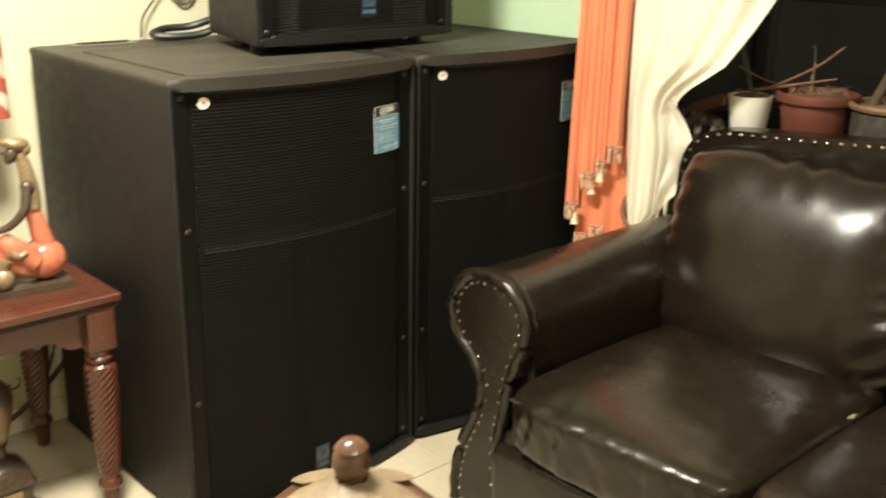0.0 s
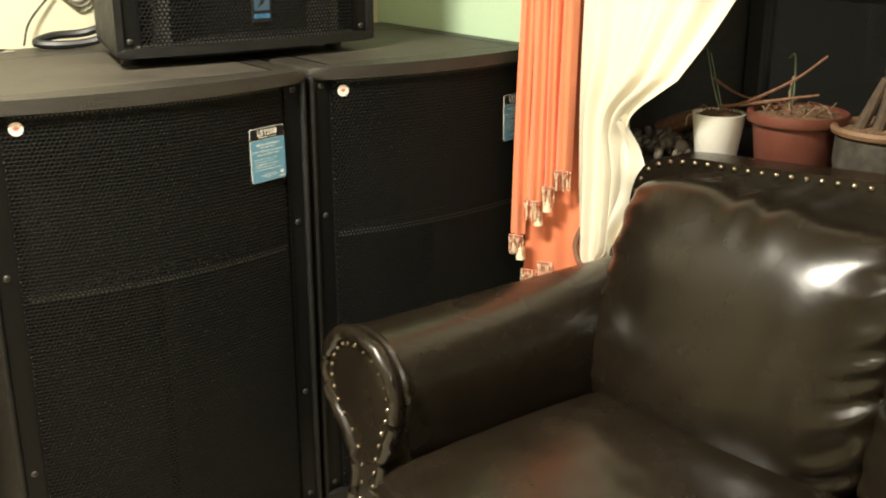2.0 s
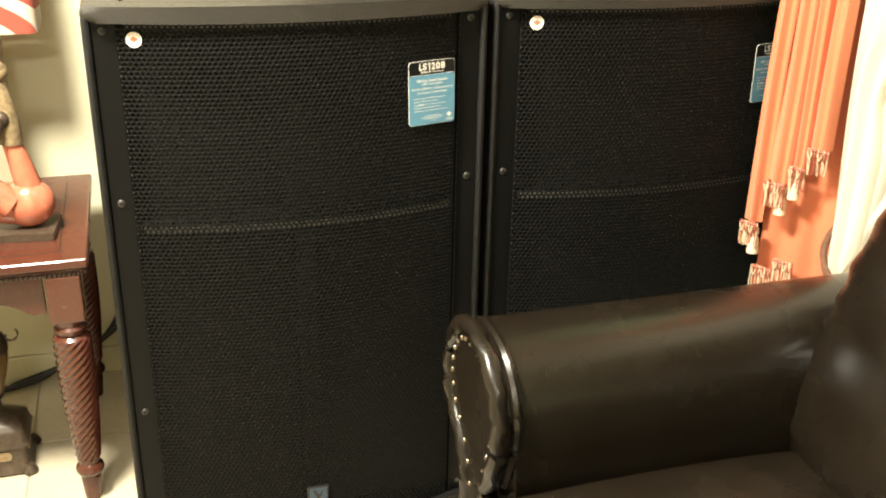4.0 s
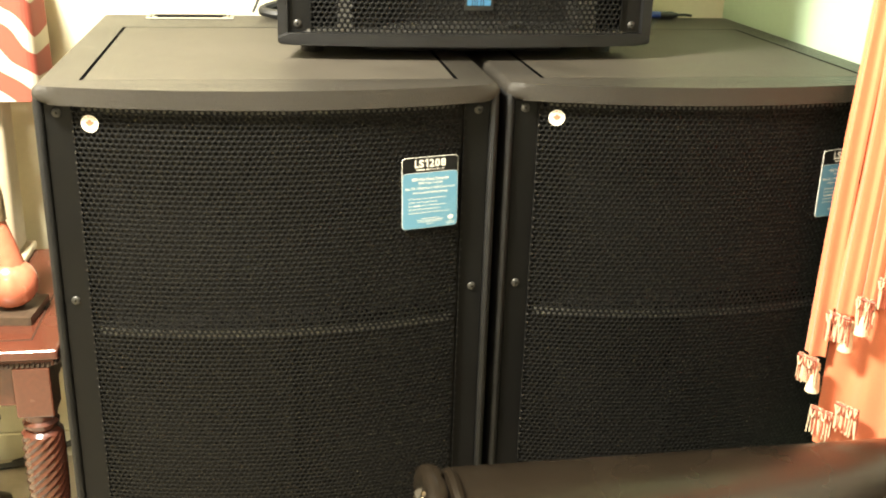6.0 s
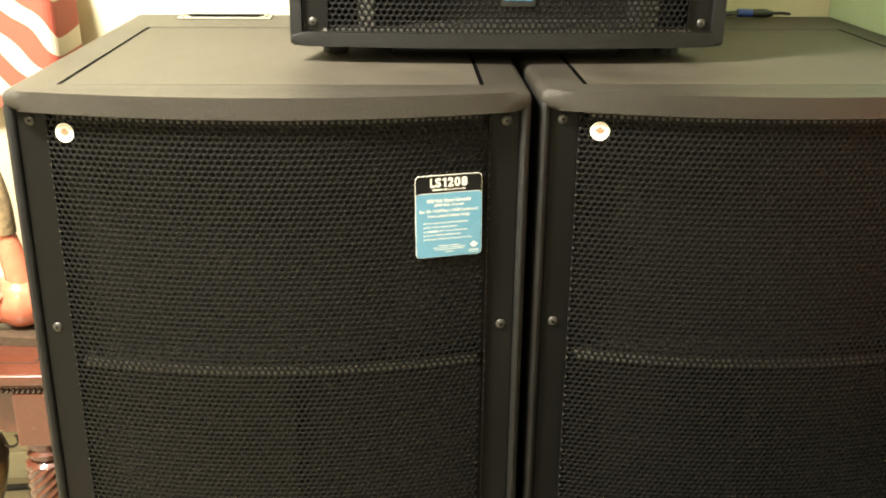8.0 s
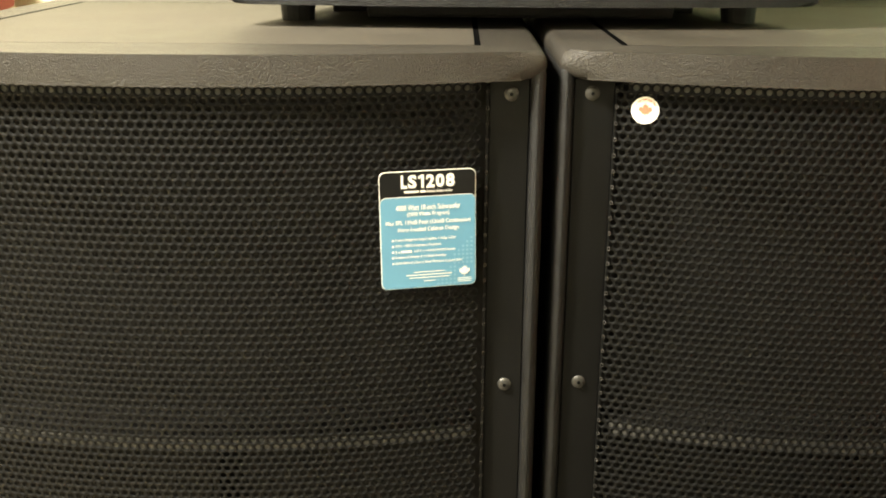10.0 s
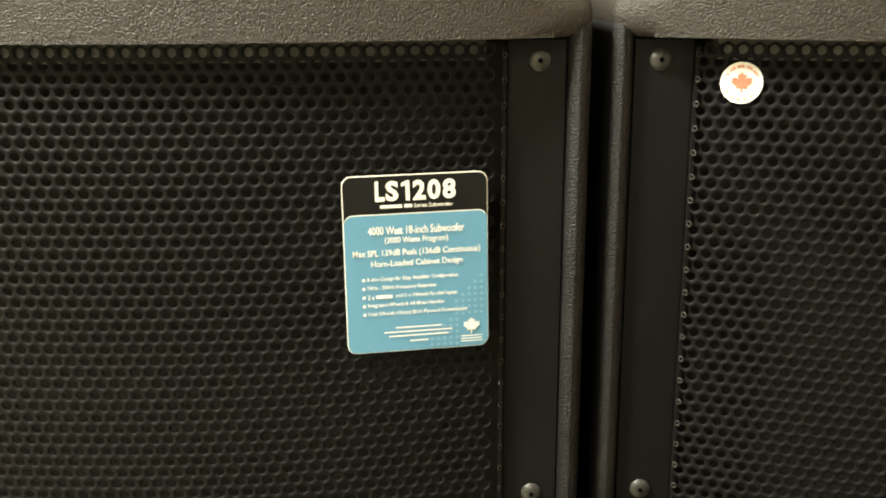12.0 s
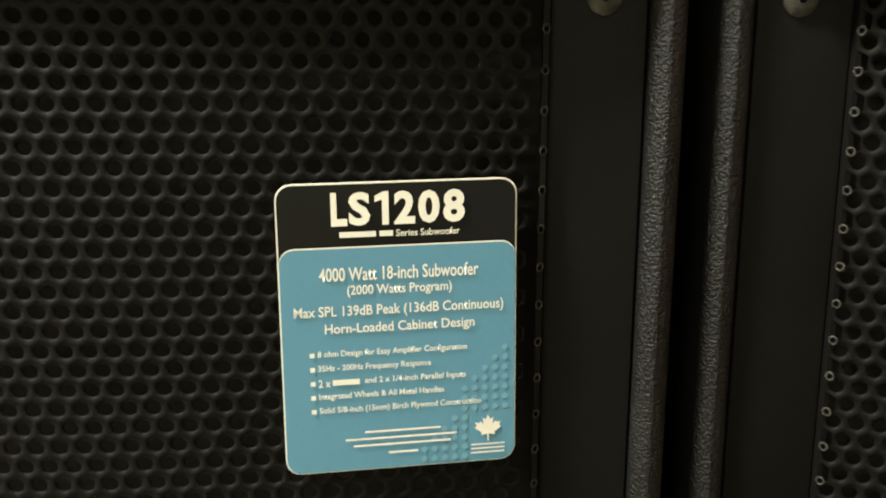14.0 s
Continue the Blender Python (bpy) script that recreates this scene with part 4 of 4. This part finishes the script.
def lidded_pot():
    """A round lidded pot on a low table in front of the sofa."""
    ct = thing("pedestal_table", "low round dark wooden pedestal table", "table", at=(-0.318, -1.028, 0))
    part("tabletop", lathe([(0.145, 0.442), (0.150, 0.452), (0.150, 0.467), (0.145, 0.472)], 40), M_CHERRY, ct)
    part("column", lathe([(0.03, 0.03), (0.045, 0.12), (0.025, 0.27), (0.05, 0.442)], 24), M_CHERRY, ct, "", True)
    part("base", lathe([(0.12, 0), (0.12, 0.02), (0.04, 0.04)], 32), M_CHERRY, ct)
    pt = thing("lidded_pot", "brown lidded pot with cream leaves and round knob", "pot", at=(-0.318, -1.028, 0.472))
    part("body", lathe([(0.07, 0), (0.10, 0.03), (0.125, 0.09), (0.128, 0.13), (0.120, 0.155), (0.122, 0.165)], 40), M_LID, pt, "", True)
    lid = part("lid", lathe([(0.126, 0.165), (0.130, 0.172), (0.120, 0.190), (0.095, 0.214), (0.060, 0.232), (0.030, 0.242), (0.022, 0.250)], 40), M_LID, pt, "", True)
    part("knob", lathe([(0.018, 0.246), (0.013, 0.256), (0.020, 0.262), (0.024, 0.274), (0.023, 0.286), (0.020, 0.291), (0.021, 0.297), (0.014, 0.306), (0.005, 0.309)], 28), M_LID, pt, "", True)
    for k in range(7):
        a = 2 * math.pi * k / 7
        bm = bmesh.new()
        row = []
        for r, w, z in ((0.020, 0.012, 0.257), (0.040, 0.020, 0.247), (0.062, 0.022, 0.238), (0.084, 0.014, 0.229), (0.100, 0.001, 0.218)):
            row.append([bm.verts.new((r, s * w, z - 0.003 * abs(s))) for s in (-1, 0, 1)])
        for lo, hi in zip(row, row[1:]):
            for i in range(2):
                bm.faces.new((lo[i], lo[i + 1], hi[i + 1], hi[i]))
        bmesh.ops.solidify(bm, geom=list(bm.faces), thickness=0.003)
        part("leaf", bm, M_PALELEAF, lid, at=pose(0, 0, 0.001, 0, 0, math.degrees(a)))
    for s in (-1, 1):
        part("handle", tube(spline([(s * 0.110, 0, 0.12), (s * 0.150, 0, 0.150), (s * 0.150, 0, 0.185), (s * 0.115, 0, 0.17)], 6), 0.009, 8), M_LID, pt, "", True, pose(0, 0, 0, 0, 0, -43))


lidded_pot()


# ---------- curtains ----------
def orange_curtain():
    cu = thing("orange_curtain", "orange satin curtain with stepped tasselled hem, beside window", "curtain")

    def strand(bm, at, length, thick, slot, lean):
        start = len(bm.faces)
        tube([at, (at[0] + lean * 0.4, at[1] - lean * 0.4, at[2] - length * 0.5), (at[0] + lean, at[1] - lean, at[2] - length)], thick, 5, bm, thick * 1.2)
        bm.faces.ensure_lookup_table()
        for f in bm.faces[start:]:
            f.material_index = slot

    def fringe(x, y, z, along, width, length):
        bm = bmesh.new()
        n = int(width / 0.0013)
        for i in range(n):
            s = (i + 0.5) / n - 0.5
            strand(bm, (x + along[0] * s * width - 0.004 + random.uniform(-0.002, 0.002), y + along[1] * s * width - 0.005 + random.uniform(-0.003, 0.001), z + 0.004), length * random.uniform(0.80, 1.05), 0.0010, (0, 1)[i % 2], random.uniform(-0.0015, 0.003))
        for i in range(4):
            q0, q1 = (i / 4 - 0.5) * width, ((i + 1) / 4 - 0.5) * width
            start = len(bm.faces)
            tube(spline([(x + along[0] * (q0 + (q1 - q0) * g) - 0.007, y + along[1] * (q0 + (q1 - q0) * g) - 0.008, z - drop) for g, drop in ((0, 0.002), (0.5, 0.016), (1, 0.002))], 4), 0.0014, 5, bm)
            bm.faces.ensure_lookup_table()
            for f in bm.faces[start:]:
                f.material_index = i % 2
        start = len(bm.faces)
        tube([(x - along[0] * width / 2 - 0.004, y - along[1] * width / 2 - 0.005, z), (x + along[0] * width / 2 - 0.004, y + along[1] * width / 2 - 0.005, z)], 0.0030, 6, bm)
        bm.faces.ensure_lookup_table()
        for f in bm.faces[start:]:
            f.material_index = 1
        part("fringe", mesh_of("fringe", bm, [M_FRINGE, M_FRINGE2]), None, cu, "cream and rust fringe")

    def tassel(x, y, z, s=1.0):
        bm = lathe([(0.002, 0), (0.007 * s, -0.004), (0.008 * s, -0.013), (0.005 * s, -0.018), (0.009 * s, -0.024), (0.012 * s, -0.055)][::-1], 10)
        part("tassel", bm, M_FRINGE, cu, "cream tassel", True, pose(x, y, z))

    # front folds, each ending higher than the one before
    folds = ((0.0, 0.22, 0.612), (0.22, 0.46, 0.705), (0.46, 0.64, 0.742), (0.64, 0.87, 0.785))
    ax, ay, bx, by = 1.214, -0.048, 1.303, -0.194
    d = Vector((bx - ax, by - ay, 0)).normalized()
    out = Vector((d.y, -d.x, 0))
    if out.x > 0:
        out = -out
    for k, (u0, u1, zb) in enumerate(folds):
        def fold(u, v, u0=u0, u1=u1, zb=zb, k=k):
            z = 2.25 + (zb - 2.25) * v
            squeeze = 0.92 + 0.10 * max(0.0, min(1.0, (1.35 - z) / 0.9))
            s = (u0 + (u1 - u0) * u - 0.5) * squeeze + 0.5 - 0.12 * max(0, z - 0.6) / 1.65 * -1
            p = Vector((ax + (bx - ax) * s, ay + (by - ay) * s, z))
            bulge = 0.017 * math.sin(math.pi * u) + 0.004 * math.sin(2 * math.pi * u * 2 + k + z * 2) + 0.003 * math.sin(z * 9 + k * 2)
            return p + out * (bulge + 0.002 * k)
        part("fold", sheet(fold, 14, 40, 0.0015), M_ORANGE, cu, "", True)
        p = fold(0.5, 1.0)
        fringe(p.x, p.y, p.z, (d.x, d.y), (u1 - u0) * 0.165, 0.050)
    for k, u in ((0, 0.85), (1, 0.9), (2, 0.55)):
        u0, u1, zb = folds[k]
        s = u0 + (u1 - u0) * u
        p = Vector((ax + (bx - ax) * s, ay + (by - ay) * s, zb - 0.006)) + out * 0.016
        tassel(p.x, p.y, p.z)

    # the lining falls lower behind them
    def lining(u, v):
        z = 2.25 + (0.44 + 0.02 * u - 2.25) * v
        s = 0.12 + 0.97 * u
        p = Vector((ax + 0.018 + (bx - ax + 0.012) * s, ay + (by - ay) * s, z))
        return p + out * (0.006 * math.sin(u * 17 + z) - 0.008)
    part("lining", sheet(lining, 24, 40, 0.0015), M_ORANGE, cu, "", True)
    for s, z in ((0.30, 0.520), (0.54, 0.545)):
        p = Vector((ax + (bx - ax) * s, ay + (by - ay) * s, z)) + out * 0.004
        fringe(p.x, p.y, p.z, (d.x, d.y), 0.040, 0.055)


orange_curtain()


def interp(x, table):
    for (a, va), (b, vb) in zip(table, table[1:]):
        if a >= x >= b:
            t = (a - x) / (a - b)
            return va + (vb - va) * t
    return table[0][1] if x > table[0][0] else table[-1][1]


def cream_curtain():
    cu = thing("cream_curtain", "cream cotton curtain tied back at the window", "curtain")
    right = [(2.25, -1.45), (1.6, -0.905), (1.21, -0.590), (1.10, -0.528), (1.04, -0.490), (1.00, -0.435), (0.97, -0.390), (0.94, -0.358), (0.895, -0.338), (0.80, -0.350), (0.61, -0.335), (0.54, -0.26)]
    left = [(2.25, -0.16), (1.2, -0.178), (0.9, -0.184), (0.6, -0.190), (0.54, -0.215)]

    def cloth(u, v):
        z = 2.25 + (0.545 - 2.25) * v
        y0, y1 = interp(z, left), interp(z, right)
        y = y0 + (y1 - y0) * u
        tight = 1 - min(1.0, abs(y1 - y0) / 0.9)
        ph = u * 21 + 2.0 * math.sin(u * 9) + 0.8 * math.sin(z * 5 + u * 6)
        x = 1.312 + (0.010 + 0.008 * tight) * math.sin(ph) + 0.003 * math.sin(u * 47 + z * 3)
        swell = -0.05 * math.exp(-((z - 1.0) / 0.14) ** 2) * u ** 2
        return Vector((x + swell, y, z))
    part("cloth", sheet(cloth, 110, 110, 0.0015), M_CREAM, cu, "", True)

    # a loose flap below the tie
    def flap(u, v):
        z = 0.960 - 0.40 * v
        wide = 0.006 + 0.085 * math.sin(math.pi * min(1, v * 1.35)) ** 1.2
        y = -0.338 - wide * u + 0.016 * v
        return Vector((1.280 + 0.014 * math.sin(u * 7 + v * 5) + 0.006 * math.sin(v * 17), y, z - 0.035 * u))
    part("flap", sheet(flap, 16, 24, 0.0015), M_CREAM, cu, "", True)

    def lower(u, v):
        z = 0.60 - 0.5 * v
        return Vector((1.335 + 0.010 * math.sin(u * 22), -0.19 - 0.13 * u, z))
    part("lower_cloth", sheet(lower, 24, 16, 0.0015), M_CREAM, cu, "", True)
    part("tie", tube(spline([(1.352, -0.178, 0.66), (1.300, -0.190, 0.60), (1.290, -0.235, 0.548), (1.300, -0.31, 0.535), (1.350, -0.34, 0.56)], 6), 0.007, 8), M_TWIG, cu, "thin brown tieback cord", True)


cream_curtain()


# ---------- plants on the ledge ----------
LEDGE = 0.8305


def pot(name, label, at, profile, mat):
    p = thing(name, label, "flower pot", at=at)
    part("pot_body", lathe(profile, 40), mat, p, "", True)
    return p


def soil(parent, r, z):
    bm = lathe([(r, z - 0.012), (r, z), (r * 0.7, z + 0.006), (r * 0.35, z + 0.010), (0.004, z + 0.012)], 28)
    for v in bm.verts:
        v.co.z += 0.006 * noise.noise(v.co * 70)
    part("soil", bm, M_SOIL, parent, "dry brown soil", True)


def litter(parent, r, z, count, seed, length=0.05):
    rnd = random.Random(seed)
    for i in range(count):
        a, q = rnd.uniform(0, 6.28), r * math.sqrt(rnd.random()) * 0.85
        b = rnd.uniform(0, 6.28)
        l = length * rnd.uniform(0.5, 1.1)
        x, y = q * math.cos(a), q * math.sin(a)
        pts = [(x, y, z + 0.006), (x + 0.4 * l * math.cos(b), y + 0.4 * l * math.sin(b), z + 0.010 + l * rnd.uniform(0.1, 0.4)), (x + 0.8 * l * math.cos(b + 0.4), y + 0.8 * l * math.sin(b + 0.4), z + 0.006 + l * rnd.uniform(0, 0.3))]
        part("straw", tube(spline(pts, 3), 0.0015, 5, None, 0.0006), rnd.choice((M_STRAW, M_TWIG, M_TWIG)), parent)


def white_pot():
    p = pot("white_flower_pot", "small white glazed pot with dry soil on window ledge", (1.452, -0.468, LEDGE), [(0.040, 0), (0.043, 0.004), (0.058, 0.118), (0.059, 0.121), (0.054, 0.121), (0.052, 0.108)], M_POTW)
    soil(p, 0.053, 0.114)
    litter(p, 0.05, 0.116, 12, 3, 0.035)
    part("stem", tube(spline([(0.010, 0, 0.115), (0.0, 0.018, 0.17), (-0.004, 0.045, 0.26)], 5), 0.0022, 6, None, 0.001), M_STEMG, p, "grey-green stem")
    part("stem", tube(spline([(0.014, 0, 0.115), (0.006, 0.012, 0.17), (-0.002, 0.035, 0.25)], 5), 0.002, 6, None, 0.001), M_STEMG, p)
    part("root", tube(spline([(-0.04, 0.035, 0.118), (-0.052, 0.045, 0.112), (-0.052, 0.048, 0.09)], 4), 0.0022, 5), M_STRAW, p)


def terracotta_pot():
    p = pot("terracotta_flower_pot", "wide terracotta pot of dead stems on window ledge", (1.520, -0.622, LEDGE), [(0.075, 0), (0.078, 0.004), (0.092, 0.112), (0.092, 0.116), (0.104, 0.118), (0.106, 0.122), (0.105, 0.139), (0.102, 0.141), (0.093, 0.139), (0.090, 0.120)], M_TERRA)
    soil(p, 0.092, 0.130)
    litter(p, 0.085, 0.132, 46, 5, 0.055)
    part("stalk", tube(spline([(-0.015, 0.01, 0.13), (-0.02, 0.012, 0.18), (-0.016, 0.010, 0.215)], 4), 0.004, 6, None, 0.0025), M_STRAW, p)
    part("stalk", tube(spline([(0.02, 0.03, 0.13), (0.02, 0.03, 0.20), (0.016, 0.034, 0.255), (0.02, 0.05, 0.245)], 4), 0.0026, 6, None, 0.0018), M_STEMG, p)
    for pts in ([(-0.055, 0.16, 0.132), (-0.05, 0.10, 0.150), (-0.03, 0.0, 0.208), (0.0, -0.055, 0.262)], [(-0.05, 0.12, 0.140), (-0.03, 0.02, 0.165), (0.0, -0.045, 0.180)], [(0.02, 0.25, 0.18), (0.0, 0.16, 0.155), (0.0, 0.05, 0.14)]):
        part("branch", tube(spline(pts, 5), 0.0042, 7, None, 0.0024), M_TWIG, p, "bare brown branch")


def grey_pot():
    p = pot("weathered_flower_pot", "weathered grey pot with tan rim and bare trunk plant", (1.545, -0.815, LEDGE), [(0.080, 0), (0.090, 0.008), (0.100, 0.06), (0.099, 0.110), (0.094, 0.116)], M_POTB)
    part("rim", lathe([(0.094, 0.114), (0.108, 0.120), (0.111, 0.128), (0.107, 0.135), (0.097, 0.133), (0.092, 0.118)], 40), M_POTRIM, p, "tan clay rim", True)
    soil(p, 0.094, 0.122)
    trunks = tuple([(x - 0.012 + 0.02 * (z - 0.12), y + 0.020 - 0.10 * (z - 0.12), z) for x, y, z in q] for q in ([(-0.03, 0.02, 0.12), (-0.012, 0.012, 0.18), (0.0, 0.0, 0.24), (0.006, -0.008, 0.305)], [(-0.02, -0.015, 0.12), (-0.004, -0.012, 0.18), (0.0, -0.006, 0.24), (0.004, -0.012, 0.30)], [(0.0, 0.0, 0.12), (0.004, -0.01, 0.18), (0.008, -0.012, 0.24), (0.008, -0.014, 0.29)]))
    for k, pts in enumerate(trunks):
        part("trunk", tube(spline(pts, 6), 0.0135, 9, None, 0.008), M_TRUNK, p, "pale brown braided trunk", True)
    rnd = random.Random(9)
    for k in range(12):
        a = rnd.uniform(0, 6.28)
        l = rnd.uniform(0.012, 0.030)
        part("dry_tip", tube([(0.006, -0.01, 0.295), (0.006 + l * math.cos(a), -0.01 + l * math.sin(a), 0.31 + rnd.uniform(-0.005, 0.02))], 0.004, 5, None, 0.001), M_STRAW, p)
    for pts, w in (([(0.0, -0.02, 0.29), (-0.01, -0.045, 0.26), (-0.01, -0.052, 0.21), (-0.006, -0.050, 0.15)], 0.014), ([(0.0, -0.015, 0.285), (0.0, -0.032, 0.24), (-0.005, -0.030, 0.18), (-0.012, -0.026, 0.145)], 0.010), ([(0.01, -0.02, 0.29), (0.02, -0.055, 0.25), (0.02, -0.075, 0.19), (0.015, -0.078, 0.155)], 0.014)):
        line = spline(pts, 5)
        bm = bmesh.new()
        rows = []
        for i, q in enumerate(line):
            s = w * max(0.06, math.sin(math.pi * i / (len(line) - 1)) ** 0.7) * (0.25 if i < len(line) * 0.45 else 1)
            rows.append([bm.verts.new(q + Vector((0.004, s, 0))), bm.verts.new(q), bm.verts.new(q + Vector((0.004, -s, 0)))])
        for lo, hi in zip(rows, rows[1:]):
            for i in range(2):
                bm.faces.new((lo[i], lo[i + 1], hi[i + 1], hi[i]))
        bmesh.ops.solidify(bm, geom=list(bm.faces), thickness=0.0012)
        part("leaf", bm, M_LEAF, p, "hanging dull green leaf", True)
    part("support_cane", tube([(0.030, -0.078, 0.115), (0.045, -0.095, 0.52)], 0.0026, 6), M_TWIG, p, "thin cane")


white_pot()
terracotta_pot()
grey_pot()

rnd = random.Random(21)
bm = bmesh.new()
for i in range(150):
    r = rnd.uniform(0.008, 0.019)
    x, y = rnd.uniform(1.39, 1.62), rnd.uniform(-0.40, -0.235)
    bmesh.ops.create_icosphere(bm, subdivisions=2, radius=1, matrix=pose(x, y, LEDGE + r * 0.6 + rnd.uniform(0, 0.028), rnd.uniform(0, 180), rnd.uniform(0, 180), 0) @ Matrix.Diagonal((r, r * rnd.uniform(0.6, 1), r * rnd.uniform(0.5, 0.9), 1)))
tagged(part("pebbles", bm, M_PEBBLE, None, "", True), "heap of pale and brown pebbles on window ledge", "pebbles", kind="stuff")
wood = tagged(part("driftwood", tube(spline([(1.55, -0.22, 0.86), (1.56, -0.32, 0.905), (1.58, -0.44, 0.92), (1.60, -0.56, 0.90), (1.62, -0.7, 0.86)], 5), 0.024, 9, None, 0.014), M_TWIG, None, "", True), "dark bare driftwood branch on window ledge", "driftwood")


# ---------- cables ----------
def cable(name, label, pts, r, mat):
    return tagged(part(name, tube(spline(pts, 8), r, 8), mat, None, "", True), label, "cable")


cable("floor_cable", "black rubber cable along the wall", [(-0.9, 0.70, 0.007), (-0.33, 0.715, 0.007), (-0.168, 0.725, 0.053), (-0.07, 0.73, 0.11), (0.03, 0.735, 0.20), (0.09, 0.74, 0.32)], 0.0075, M_CABLE)
cable("thin_cable", "thin black cable behind the subwoofer", [(-0.30, 0.735, 0.006), (-0.15, 0.738, 0.055), (-0.06, 0.74, 0.12), (-0.015, 0.742, 0.20), (0.02, 0.744, 0.32)], 0.005, M_CABLE)
cable("speaker_cable", "coiled black cable behind the loudspeaker", [(0.50, 0.60, 1.10), (0.44, 0.62, 1.075), (0.36, 0.64, 1.070), (0.32, 0.67, 1.075), (0.37, 0.70, 1.085), (0.45, 0.69, 1.090), (0.52, 0.64, 1.12)], 0.010, M_CABLE)
cable("wall_cable", "thin dark cable rising up the wall", [(0.30, 0.70, 1.067), (0.33, 0.735, 1.12), (0.40, 0.750, 1.19), (0.47, 0.756, 1.27), (0.50, 0.758, 1.40), (0.48, 0.758, 1.7)], 0.0028, M_CABLE)
for k in range(3):
    cable("looped_cable", "grey looped cable hanging on the wall", [(0.42 + 0.012 * k, 0.752, 1.42), (0.385 + 0.012 * k, 0.750, 1.30), (0.40 + 0.014 * k, 0.748, 1.20 - 0.012 * k), (0.45 + 0.012 * k, 0.750, 1.17 - 0.010 * k), (0.52, 0.752, 1.22), (0.54, 0.752, 1.35)], 0.0035, M_GREYCABLE)
plug = thing("cable_plug", "black and blue cable plug lying on the subwoofer", "plug", at=(1.172, 0.685, SUB_H + 0.0095))
part("plug_body", lathe([(0.007, 0), (0.008, 0.003), (0.008, 0.027), (0.0065, 0.030)], 18), M_PLUGBLUE, plug, "", True, pose(-0.02, 0, 0, 0, 90, 0))
part("plug_sleeve", lathe([(0.008, 0), (0.0085, 0.024), (0.005, 0.038)], 18), M_CABLE, plug, "", True, pose(0.010, 0, 0, 0, 90, -8))
part("lead", tube(spline([(0.045, -0.002, 0), (0.07, 0.004, 0.0), (0.09, 0.02, -0.004)], 5), 0.003, 7), M_CABLE, plug, "", True)
cable("lead_cable", "black cable lying behind the loudspeaker", [(1.185, 0.686, SUB_H + 0.010), (1.10, 0.68, SUB_H + 0.008), (1.0, 0.66, SUB_H + 0.008), (0.9, 0.60, SUB_H + 0.05)], 0.005, M_CABLE)

# unseen fixtures: one for the main ceiling light, one added over the rear fill
for k, (x, y) in enumerate(((-0.46, -0.52), (-0.4, -2.6))):
    f = thing("unseen_ceiling_lamp", "unseen round ceiling lamp with a brass rim", "lamp", "ceiling lamps", at=(x, y, TOP))
    part("rim", lathe([(0.20, 0), (0.21, -0.02), (0.20, -0.05), (0.185, -0.05), (0.185, -0.01)][::-1], 40), M_GOLD, f)
